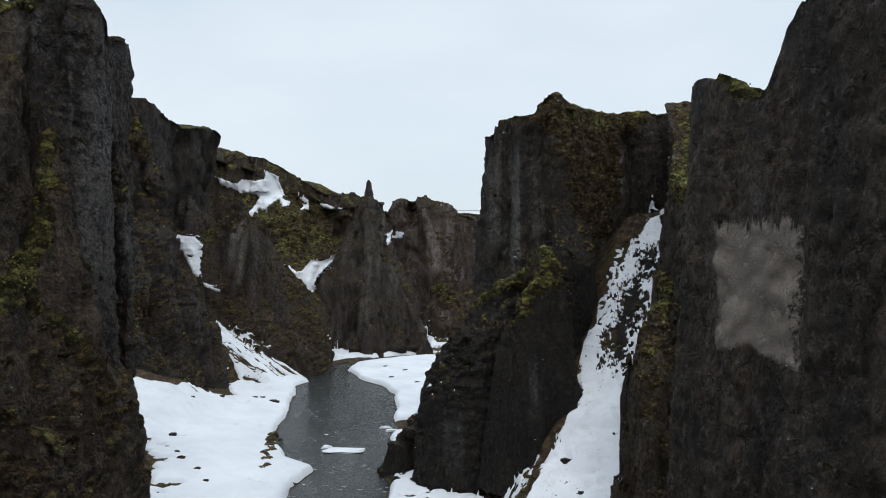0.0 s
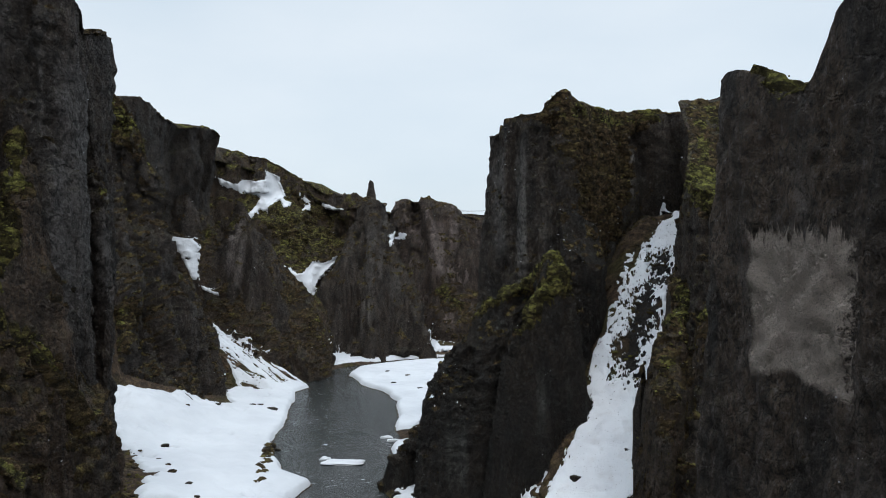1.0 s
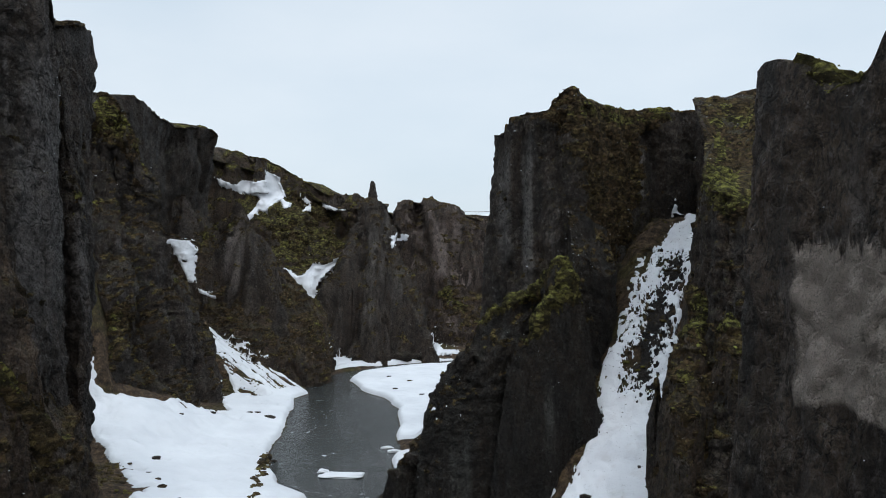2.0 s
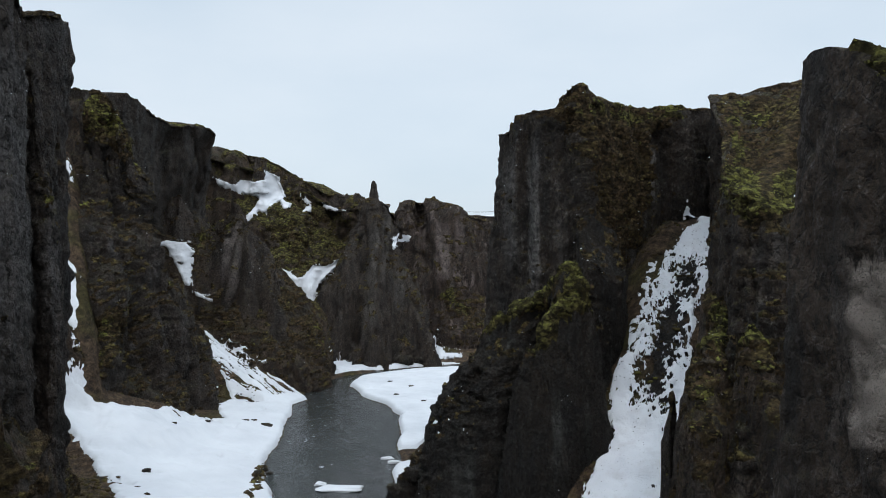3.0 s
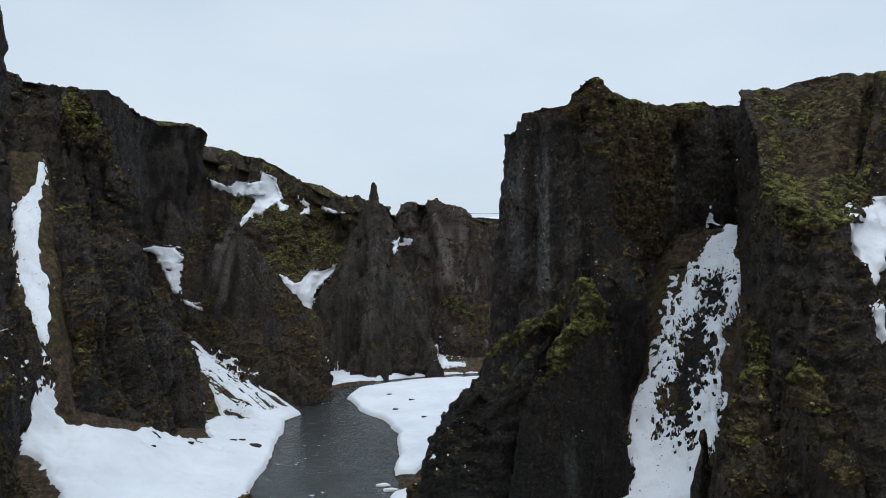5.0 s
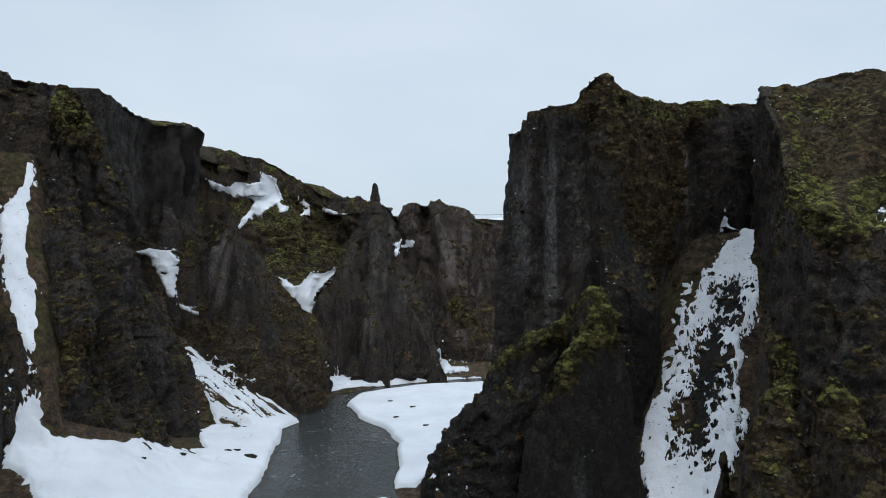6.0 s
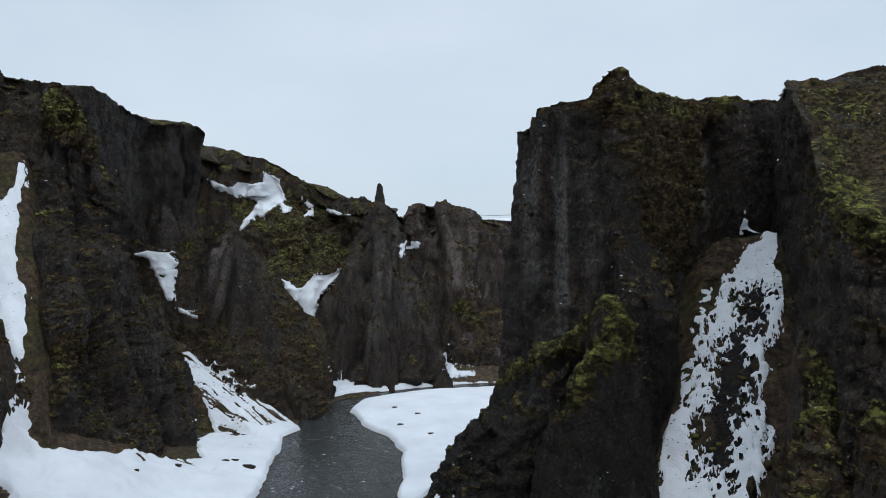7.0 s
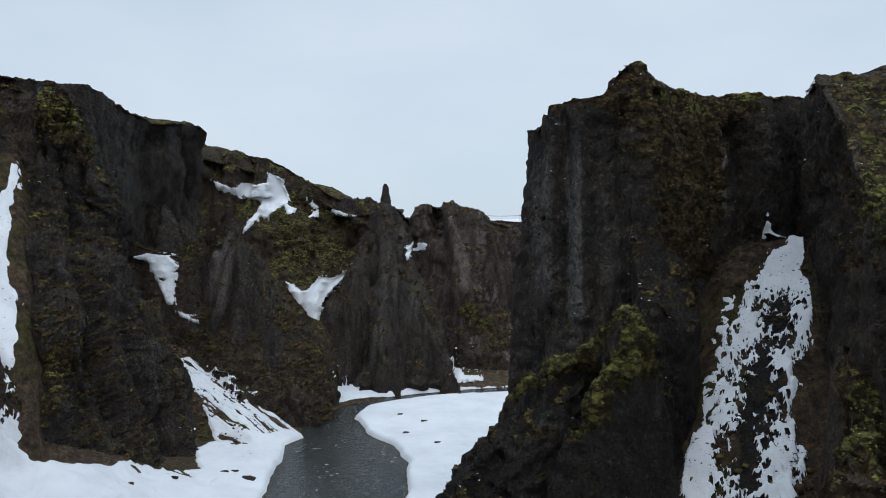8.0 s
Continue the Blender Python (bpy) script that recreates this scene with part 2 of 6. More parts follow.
# turf colour lifted too, for the haze over the far slopes
TURF = cover_material("brown_turf", (0.061, 0.048, 0.023), (0.134, 0.110, 0.038), (0.207, 0.195, 0.052), 0.6)


def tussock_material(name, tones):
    """Each clump has its own tone, from dead brown to green."""
    n = Nodes(name)
    patch = n.noise(0.16, 6, shift=11)
    mixed = n.math("ADD", n.math("MULTIPLY", n.pos.outputs["Random Per Island"], 0.36), n.math("MULTIPLY", n.ramp(patch, [(0.38, 0.0), (0.68, 1.0)]), 0.62))
    col = n.ramp(mixed, [(0.12 + 0.2 * k, c) for k, c in enumerate(tones)])
    fine = n.noise(8.0, 6, rough=0.75)
    col = n.mix(n.ramp(fine, [(0.38, 0.6), (0.52, 0.0)]), col, (0.012, 0.010, 0.006))
    n.bump((fine, 0.9, 0.12))
    return n.done(col, 0.97, 0.08)


TUSSOCK = tussock_material("moss_tussocks", [(0.022, 0.0170, 0.011), (0.058, 0.042, 0.023), (0.082, 0.064, 0.028), (0.106, 0.094, 0.034), (0.145, 0.138, 0.042)])
TUSSOCK_GREEN = tussock_material("green_tussocks", [(0.036, 0.031, 0.013), (0.088, 0.080, 0.024), (0.126, 0.124, 0.034), (0.168, 0.17, 0.044), (0.225, 0.232, 0.058)])
TUSSOCK_BROWN = tussock_material("grass_tussocks", [(0.020, 0.016, 0.011), (0.058, 0.042, 0.022), (0.078, 0.059, 0.025), (0.098, 0.085, 0.028), (0.14, 0.132, 0.036)])


def snow_material(name, grit):
    """Settled snow; grit: how much fallen gravel lies on it."""
    n = Nodes(name)
    big = n.noise(0.12, 5)
    dirt = n.noise(1.6, 9, rough=0.72)
    fine = n.noise(7.0, 6)
    clean = 1.12 if grit else 0.9
    col = n.ramp(big, [(0.35, tuple(clean * c for c in (0.53, 0.545, 0.57))), (0.65, tuple(clean * c for c in (0.61, 0.625, 0.645)))])
    col = n.mix(n.ramp(dirt, [(0.64, 0.0), (0.76, 0.5)]), col, (0.34, 0.27, 0.23))
    if grit:
        col = n.mix(n.ramp(n.noise(0.5, 9, rough=0.75, shift=4), [(0.5, 0.0), (0.66, 0.3)]), col, (0.42, 0.39, 0.375))
        col = n.mix(n.ramp(n.noise(4.5, 5, rough=0.7, shift=8), [(0.64, 0.0), (0.70, 0.9)]), col, (0.06, 0.05, 0.045))
    n.bump((n.noise(0.5, 6), 0.5, 0.5), (fine, 0.3 + 0.5 * grit, 0.06 + 0.1 * grit))
    return n.done(col, 0.75, 0.3)


ROCK_GRAVEL = rock_material("black_gravel", (0.010, 0.0098, 0.0105), (0.030, 0.028, 0.028), (0.09, 0.085, 0.082), 0.0, 0.1, 0.0)
SNOW = snow_material("old_snow", 0.0)
SNOW_DIRTY = snow_material("gritty_snow", 1.0)


def ground_material():
    n = Nodes("gravel_and_turf")
    big = n.noise(0.12, 7)
    mid = n.noise(0.9, 12, rough=0.74)
    fine = n.noise(5.0, 8, rough=0.75)
    col = n.ramp(mid, [(0.36, (0.016, 0.013, 0.011)), (0.5, (0.070, 0.047, 0.030)), (0.66, (0.165, 0.112, 0.066))])
    col = n.mix(n.ramp(big, [(0.48, 0.0), (0.6, 0.7)]), col, n.ramp(mid, [(0.36, (0.022, 0.021, 0.009)), (0.64, (0.085, 0.078, 0.024))]))
    col = n.mix(n.ramp(fine, [(0.38, 0.7), (0.52, 0.0)]), col, (0.010, 0.009, 0.008))
    n.bump((mid, 1.0, 0.9), (fine, 0.8, 0.2))
    return n.done(col, 0.95, 0.15)


GROUND = ground_material()


def water_material():
    n = Nodes("river_water")
    deep = n.noise(0.05, 4)
    ripple = n.noise(0.9, 7, stretch=(1.0, 0.55, 1.0), rough=0.65)
    chop = n.noise(3.5, 6, stretch=(1.0, 0.7, 1.0), rough=0.65)
    col = n.ramp(deep, [(0.4, (0.016, 0.019, 0.017)), (0.6, (0.026, 0.028, 0.027))])
    # broken white water where the stream runs shallow
    shoal = n.ramp(n.noise(0.11, 3, shift=5), [(0.44, 0.1), (0.58, 1.0)])
    foam = n.math("MULTIPLY", n.ramp(n.noise(1.3, 8, stretch=(0.55, 1.3, 1), rough=0.7, shift=3), [(0.60, 0.0), (0.68, 0.8)]), shoal)
    col = n.mix(foam, col, (0.55, 0.58, 0.62))
    n.bump((ripple, 1.0, 0.2), (chop, 0.9, 0.1))
    n.bsdf.inputs["IOR"].default_value = 1.33
    return n.done(col, n.math("ADD", 0.1, n.math("MULTIPLY", foam, 0.6)), 0.5)


WATER = water_material()

# ---- noise and mesh helpers ----


def hash3(i, seed):
    h = i[..., 0] * np.uint32(374761393) + i[..., 1] * np.uint32(668265263) + i[..., 2] * np.uint32(2147483647) + np.uint32(seed * 974711 + 17)
    h = (h ^ (h >> np.uint32(13))) * np.uint32(1274126177)
    h = (h ^ (h >> np.uint32(16))) * np.uint32(2246822519)
    return (h ^ (h >> np.uint32(15))).astype(np.float64) / 4294967295.0


def vnoise(p, seed=0):
    """Smooth value noise from 0 to 1 at an array of points."""
    base = np.floor(p)
    f = p - base
    f = f * f * f * (f * (f * 6 - 15) + 10)
    i = base.astype(np.int64).astype(np.uint32)
    total = 0.0
    for dx in (0, 1):
        wx = f[..., 0] if dx else 1 - f[..., 0]
        for dy in (0, 1):
            wy = f[..., 1] if dy else 1 - f[..., 1]
            for dz in (0, 1):
                wz = f[..., 2] if dz else 1 - f[..., 2]
                total = total + wx * wy * wz * hash3(i + np.array((dx, dy, dz), dtype=np.uint32), seed)
    return total


def fbm(p, octaves=3, seed=0):
    """Fractal noise round 0, about -1 to 1."""
    total, amp, size = 0.0, 1.0, 0.0
    turn = np.array(((0.80, 0.60, 0.0), (-0.48, 0.64, 0.60), (0.36, -0.48, 0.80)))
    for k in range(octaves):
        total = total + amp * (2 * vnoise(p, seed + 7 * k) - 1)
        size += amp
        amp *= 0.5
        p = (p @ turn) * 2.03 + 5.3
    return total / size * 1.6


def smooth(a, lo, hi):
    t = np.clip((a - lo) / (hi - lo), 0, 1)
    return t * t * (3 - 2 * t)


def grid_mesh(name, verts, quads):
    me = bpy.data.meshes.new(name)
    me.vertices.add(len(verts))
    me.vertices.foreach_set("co", np.ascontiguousarray(verts, dtype=np.float32).ravel())
    me.loops.add(4 * len(quads))
    me.loops.foreach_set("vertex_index", np.ascontiguousarray(quads, dtype=np.int32).ravel())
    me.polygons.add(len(quads))
    me.polygons.foreach_set("loop_start", np.arange(0, 4 * len(quads), 4, dtype=np.int32))
    me.polygons.foreach_set("use_smooth", np.ones(len(quads), dtype=bool))
    me.update(calc_edges=True)
    return me


def compact(verts, quads):
    """Only the vertices that the faces use."""
    used, back = np.unique(quads, return_inverse=True)
    return verts[used], back.reshape(quads.shape)


def mesh_object(name, verts, quads, material, parent=None, label=""):
    me = grid_mesh(name, *compact(verts, quads))
    me.materials.append(material)
    ob = new(name, me)
    ob.parent = parent
    return tagged(ob, label)


def normals_of(p):
    """Normals of a grid that is closed along its second axis."""
    du = np.roll(p, -1, axis=1) - np.roll(p, 1, axis=1)
    dv = np.gradient(p, axis=0)
    n = np.cross(du, dv)
    return n / np.maximum(np.linalg.norm(n, axis=2, keepdims=True), 1e-9)


def ring_quads(rows, cols):
    i = np.arange(rows - 1)[:, None] * cols
    j = np.arange(cols)[None, :]
    k = (j + 1) % cols
    return np.stack((i + j, i + k, i + cols + k, i + cols + j), axis=2).reshape(-1, 4)


SOLIDS = []  # vertices and faces of all that snow can lie on


def line_gap(p, pts):
    """Distance of points to a line through a few corners in space."""
    best = np.full(p.shape[:2], 1e9)
    for a, b in zip(pts[:-1], pts[1:]) if len(pts) > 1 else ((pts[0], pts[0]),):
        d = b - a
        t = np.clip(((p - a) @ d) / max(d @ d, 1e-6), 0, 1)
        best = np.minimum(best, np.linalg.norm(p - a - t[:, :, None] * d, axis=2))
    return best


# where moss and turf grow thick, or (minus) bare rock shows: reach, gain, green, and a line along the crest
GROWTH = [
    (1.3, 1.8, 2.0, ((4.2, 108.8, 24.8), (5.8, 108.6, 26.2), (7.7, 108, 27.4), (9.6, 107.5, 28.2), (11.1, 107, 29.8), (12.3, 106, 31), (13.3, 105.3, 32.2))),
    (1.4, 1.8, 2.0, ((13.4, 105.4, 32.2), (14, 104.2, 30.2), (13.5, 103.2, 28.4), (11.8, 102.7, 27.2), (10.5, 102.3, 26), (9.6, 102, 23.6))),
    (0.9, 1.0, 1.0, ((14, 104.3, 30.2), (14.6, 104, 28.6), (14.9, 104, 26.8), (15.3, 103.8, 24.4))),
    (2.4, 0.7, 0, ((11.6, 105, 29.4), (9, 105.4, 26.6))),
] + [
    (4.2, 0.95, 0, ((20.2, 122.4, 51), (20.6, 121.4, 46), (21.5, 121.3, 42), (22.7, 121, 36), (23, 119, 31))),
    (4.4, 0.95, 0, ((22.5, 127, 49), (27, 131.8, 49.5), (28, 131.5, 45), (26, 127, 39))),
    (1.8, 1.2, 0.75, ((18.9, 120.5, 52), (26.3, 132.4, 52.8), (33.8, 135.3, 53.4))),
    (2.2, 0.55, 0, ((7.6, 121, 49.6), (9.5, 119.4, 50.6), (13, 117.4, 51))),
    (2.0, 0.7, 0.35, ((15.4, 116.6, 54), (17, 117, 52.5), (17.4, 117, 48))),
    (1.2, 0.5, 0.3, ((14.6, 115.4, 38.4), (15.6, 115.4, 39), (16.2, 115.6, 37))),
    (4.5, -0.9, 0, ((34, 133, 49), (35, 133, 44))),
]
GROWTH += [
    (0.9, 1.0, 0.9, ((32.4, 107.4, 48.8), (31.2, 102, 45.4), (29, 96.5, 42))),
    (1.6, 1.4, 1.5, ((28.4, 95, 41.4), (26.8, 89.7, 39.4), (27.4, 87, 38.2))),
    (2.6, 0.7, 0.45, ((36, 109.5, 51.4), (40, 107, 50.5), (46, 104, 53.5))),
    (1.6, 0.4, 0.45, ((28.4, 87, 36), (28.8, 87.2, 32.4), (27, 85.6, 29), (26, 83.8, 26))),
    (1.8, 0.7, 0.8, ((31, 90, 38), (33, 94, 40.4), (36.3, 97.7, 42))),
] + [
    (1.1, 1.2, 1.1, ((24.9, 90.2, 28.5), (24.9, 89.5, 26.5), (23.4, 88, 23.6), (22, 86, 19.8))),
    (1.1, 1.2, 1.1, ((27.6, 87.6, 26.3), (27.5, 86.6, 24.5), (28, 85.2, 22), (29.3, 84.3, 21))),
    (2.5, 0.6, 0, ((25.6, 87, 22), (24.5, 84, 16), (22, 82, 11))),
    (0.9, 0.9, 0.8, ((25, 83.5, 15), (24, 82.5, 12))),
    (1.3, 0.8, 1.0, ((16.2, 49.4, 43), (16.6, 45.5, 41), (16.8, 43, 40.3))),
]
GROWTH += [
    (0.9, 1.3, 1.1, ((-30, 61, 40.4), (-29.1, 59.6, 37), (-29, 58.2, 34.2))),
    (1.0, 1.7, 2.0, ((-29, 58, 33.4), (-29.3, 56.9, 31.8), (-29.5, 55.5, 30.2), (-29.2, 53.6, 28.8))),
    (0.8, 1.1, 1.1, ((-29.2, 54.6, 29.3), (-28.8, 56.5, 28.3), (-27.9, 57.5, 27.1), (-26.6, 57.9, 26.2))),
    (0.7, 0.9, 0.8, ((-26.6, 57.9, 26.2), (-25, 58.8, 24), (-24.6, 59.6, 22.6))),
    (1.2, 0.7, 0.7, ((-27.7, 71.4, 37.5), (-27.7, 71.4, 36))),
    (1.5, 0.9, 1.0, ((-31.5, 61.9, 51.5), (-32.6, 60, 49.6))),
    (0.9, 0.8, 0.7, ((-26.8, 50, 21.8), (-26.1, 51.7, 21), (-24, 51, 19.4))),
]
GROWTH += [
    (2.4, 1.2, 1.2, ((-67.5, 166.4, 62), (-67.5, 166, 57.2))),
    (2.2, 1.0, 1.0, ((-66, 166.5, 60), (-65, 166.5, 57.5), (-62.6, 168, 54))),
    (3.5, 0.7, 0.7, ((-78, 174.6, 65), (-76, 173, 60))),
    (1.2, 0.9, 0.9, ((-62.4, 168.5, 53), (-61, 170.5, 47), (-60, 171.6, 42.5), (-58, 170.4, 38.5))),
    (3.0, 0.6, 0.5, ((-61, 157, 26), (-58.6, 149.5, 20), (-56.6, 143.8, 14.2))),
    (2.5, 0.5, 0.45, ((-59.7, 161, 29.1), (-56.8, 154, 19.3))),
    (6.0, 0.35, 0, ((-53.5, 156, 20), (-49.4, 159.6, 13))),
]
GROWTH += [
    (1.8, 1.2, 0.9, ((-61.5, 222, 42.5), (-57.5, 221.6, 41), (-63, 216, 36.5))),
    (1.6, 0.9, 0.6, ((-52.7, 220.5, 36), (-50.5, 215, 27), (-47.5, 213.4, 21.5))),
    (5.0, 0.6, 0.25, ((-48, 218, 25), (-41.2, 217, 16), (-34.5, 217, 8))),
    (9.0, 0.7, 0.25, ((-62, 287, 52), (-52, 290, 47), (-43, 290, 40))),
    (6.0, 0.7, 0.25, ((-57, 278, 43), (-48, 272, 34))),
    (3.5, 0.9, 0.7, ((-4, 275, 21), (3, 272, 15))),
    (2.5, 0.8, 0.6, ((-34, 262, 32), (-38, 254, 24))),
]


# ribs (plus) and gullies (minus) in the walls: reach, height and a line along the crest
RELIEF = [
    # the headland
    (2.6, 2.0, ((-67.6, 167, 61.5), (-66.8, 166.6, 57), (-66, 166, 50), (-64.8, 164, 42), (-63, 160, 33))),
    (2.6, 2.2, ((-62.8, 168, 55), (-60.6, 170.5, 44), (-58, 168.5, 38), (-53.6, 168, 26), (-50, 169, 13))),
    (2.2, -1.9, ((-64.6, 168, 57), (-63, 167, 47), (-61.5, 164, 37))),
    (3.0, 1.6, ((-60, 157, 28), (-57.5, 152, 19), (-54.5, 145, 11))),
    (2.6, 1.5, ((-54.5, 161, 24), (-51, 158, 15), (-49, 157, 8))),
    (2.4, -1.6, ((-57, 160, 28), (-54, 155, 17), (-52, 151, 9))),
    # the great cliff
    (1.1, 0.9, ((8.6, 119.6, 50), (8.7, 119, 42), (8.4, 118, 32))),
    (1.0, -0.9, ((9.6, 119.2, 50), (9.8, 118.4, 40), (9.6, 117.4, 30))),
    (1.2, 0.9, ((10.9, 118, 50), (10.9, 117.4, 42), (10.9, 116.6, 31))),
    (1.2, -0.8, ((12.4, 117.6, 49), (12.2, 117, 40), (12, 116, 32))),
    (1.7, 1.5, ((16.9, 117.2, 53.5), (17.2, 117.4, 46), (17.6, 118, 38), (17.4, 117, 32))),
    (1.6, -1.1, ((14.6, 117.2, 49), (14.8, 116.8, 40), (14.6, 115.6, 33))),
    (2.6, -2.0, ((31.5, 133.4, 50), (33, 134, 44), (33.6, 133, 39))),
    # the buttresses below it
    (2.0, -2.4, ((9.4, 105.6, 26), (8.6, 104.2, 20), (8.2, 103.4, 12), (8, 103, 4))),
    (1.2, 0.8, ((12.7, 104.6, 31.4), (11.6, 103.2, 24), (10.9, 101.8, 15))),
    (1.1, -0.8, ((13.8, 103.8, 27), (14, 102.6, 20), (13.6, 101.6, 12))),
    # the peak at the bend and the wall beside it
    (2.6, 2.2, ((-24.6, 266, 47), (-23.4, 260, 36), (-22.6, 254, 22), (-22.4, 248, 8))),
    (2.2, -2.0, ((-21, 266, 46), (-19.6, 262, 36), (-18.6, 257, 24))),
    (2.2, 1.8, ((-20.6, 268, 46), (-16.5, 264, 32), (-11, 255, 16), (-7, 250, 7))),
    (2.4, -2.2, ((-27.6, 264, 42), (-27.6, 257, 28), (-27.6, 250, 14))),
    (2.6, -3.0, ((-11.8, 300, 49), (-11, 290, 38), (-9, 280, 26))),
    (2.4, 2.4, ((-7, 297, 50), (-5.4, 287, 38), (-4, 276, 24))),
    (2.4, -2.2, ((-3.4, 296, 49), (-1.6, 284, 34), (0, 276, 24))),
    (2.6, 2.4, ((1, 296, 49), (2, 285, 36), (4, 275, 22))),
    (2.6, -2.4, ((5, 298, 47), (6, 287, 34), (8, 276, 22))),
]


def crag(name, label, category, ring, res, rock, cover, seed=1, foot=-3.0, levels=(0, 1), side=None, crest=None,
         lump=0.6, groove=0.5, rough=0.35, moss=0.0, soft=1.2, tuft=0.32, flute=3.4, spots=(), tuft_size=0.4, dense=1.0, lean=0.22, dip=0.0, ledge=0.45):
    """A rock mass lofted through rings at several heights, closed by a cap, and weathered.
    ring: rows of x, y at each of the levels (0 the foot, 1 the top) and the top's z. moss: bias of the cover."""
    r = np.array(ring, float)
    if np.sum(r[:, 0] * np.roll(r[:, 1], -1) - np.roll(r[:, 0], -1) * r[:, 1]) < 0:
        r = r[::-1]
    count = len(levels)
    mid = r[:, 2 * count - 2:2 * count] * 0.6 + r[:, :2] * 0.4
    step = np.linalg.norm(np.roll(mid, -1, axis=0) - mid, axis=1)
    # the sides turned away from the canyon are coarser
    ahead = np.roll(mid, -1, axis=0) - mid
    view = np.array((0.0, 25.0)) - 0.5 * (mid + np.roll(mid, -1, axis=0))
    faces_in = (ahead[:, 1] * view[:, 0] - ahead[:, 0] * view[:, 1]) > -0.15 * step * np.linalg.norm(view, axis=1)
    step = np.where(faces_in, step, np.maximum(step * 0.16, res * 2))
    at = np.concatenate(([0], np.cumsum(step)))
    cols = max(24, int(at[-1] / res * 0.94))
    u = np.linspace(0, at[-1], cols, endpoint=False)
    closed = np.vstack((r, r[:1]))
    line = np.stack([np.interp(u, at, closed[:, k]) for k in range(r.shape[1])], axis=1)
    reach = max(1, int(soft / (at[-1] / cols)))
    for k in range(r.shape[1]):
        w = reach if k < 2 * count else max(1, reach // 2)
        for _ in range(2):
            line[:, k] = sum(np.roll(line[:, k], s) for s in range(-w, w + 1)) / (2 * w + 1)
    top_z = line[:, -1]
    rows = max(12, int((top_z.max() - foot) / res))
    v = np.linspace(0, 1, rows)
    h = np.interp(v, [s[0] for s in side], [s[1] for s in side]) if side else v
    p = np.empty((rows, cols, 3))
    for k in (0, 1):
        cage = line[:, k:2 * count:2]
        for c in range(cols):
            p[:, c, k] = np.interp(h, levels, cage[c])
        for _ in range(max(1, rows // 25)):
            p[1:-1, :, k] = (p[:-2, :, k] + 2 * p[1:-1, :, k] + p[2:, :, k]) / 4
    p[:, :, 2] = foot + (top_z[None, :] - foot) * v[:, None]
    edge = p[-1]
    centre = np.array(crest, float) if crest else edge.mean(axis=0)
    radius = np.linalg.norm(edge[:, :2] - centre[:2], axis=1).max()
    inner = max(5, min(22, int(radius / res / 1.3)))
    w = (np.linspace(0, 1, inner + 1)[1:]) ** 2.0
    top = edge[None] + (centre[None, None] - edge[None]) * (w * 0.999)[:, None, None]
    top[:, :, 2] = top_z[None, :] + (centre[2] - top_z[None, :]) * smooth(w, 0, 1)[:, None]
    top[:, :, 2] -= dip * smooth(np.linalg.norm((top - edge[None])[:, :, :2], axis=2), 0, 3.5)
    p = np.vstack((p, top))
    calm = 1 - 0.7 * smooth(np.concatenate((v, np.ones(inner))), 0.93, 1.0)[:, None]
    at0 = Vector((float(line[:, 0].mean()), float(line[:, 1].mean()), 0.0))
    return weather(name, label, category, p, calm, ring_quads(*p.shape[:2]), at0, res, rock, cover, seed, lump, groove, rough, moss, tuft, flute, spots, tuft_size, dense, lean, ledge)


def ridge(name, label, category, crests, res, rock, cover, seed=1, foot=-3.0, cap=0.9, cap_width=1.2, flank=3.0, reach=7.0,
          lump=0.3, groove=0.6, rough=0.4, moss=0.1, tuft=0.32, flute=3.0, tuft_size=0.3, dense=1.0, lean=0.3, ledge=0.35):
    """An arete: rounded shoulders along crest lines, then steep flanks down to a foot."""
    pts = np.array([q for crest in crests for q in crest], float)
    xs = np.arange(pts[:, 0].min() - reach, pts[:, 0].max() + reach, res)
    ys = np.arange(pts[:, 1].min() - reach, pts[:, 1].max() + reach, res)
    gx, gy = np.meshgrid(xs, ys)
    q = np.stack((gx, gy, 0 * gx), axis=2)
    z = np.full(gx.shape, -99.0)
    stir = 1 + 0.35 * fbm(q / 3.5, 3, seed + 3)
    for crest in crests:
        for a, b in zip(crest[:-1], crest[1:]):
            dx, dy = b[0] - a[0], b[1] - a[1]
            t = np.clip(((gx - a[0]) * dx + (gy - a[1]) * dy) / (dx * dx + dy * dy), 0, 1)
            d = np.hypot(gx - a[0] - t * dx, gy - a[1] - t * dy) * stir
            fall = cap * np.minimum(d, cap_width) ** 2 / cap_width + flank * np.maximum(d - cap_width, 0) + 12 * np.maximum(d - 0.55 * reach, 0)
            z = np.maximum(z, a[2] + (b[2] - a[2]) * t - fall)
    z = z + 0.35 * fbm(q / 1.6, 2, seed + 4)
    p = np.stack((gx, gy, np.maximum(z, foot)), axis=2)
    rows, cols = gx.shape
    i = np.arange(rows - 1)[:, None] * cols
    j = np.arange(cols - 1)[None, :]
    quads = np.stack((i + j, i + j + 1, i + cols + j + 1, i + cols + j), axis=2).reshape(-1, 4)
    quads = quads[(p[:, :, 2].reshape(-1)[quads] > foot + 0.01).any(axis=1)]
    at0 = Vector((float(pts[:, 0].mean()), float(pts[:, 1].mean()), 0.0))
    return weather(name, label, category, p, np.ones((rows, 1)), quads, at0, res, rock, cover, seed, lump, groove, rough, moss, tuft, flute, (), tuft_size, dense, lean, ledge)


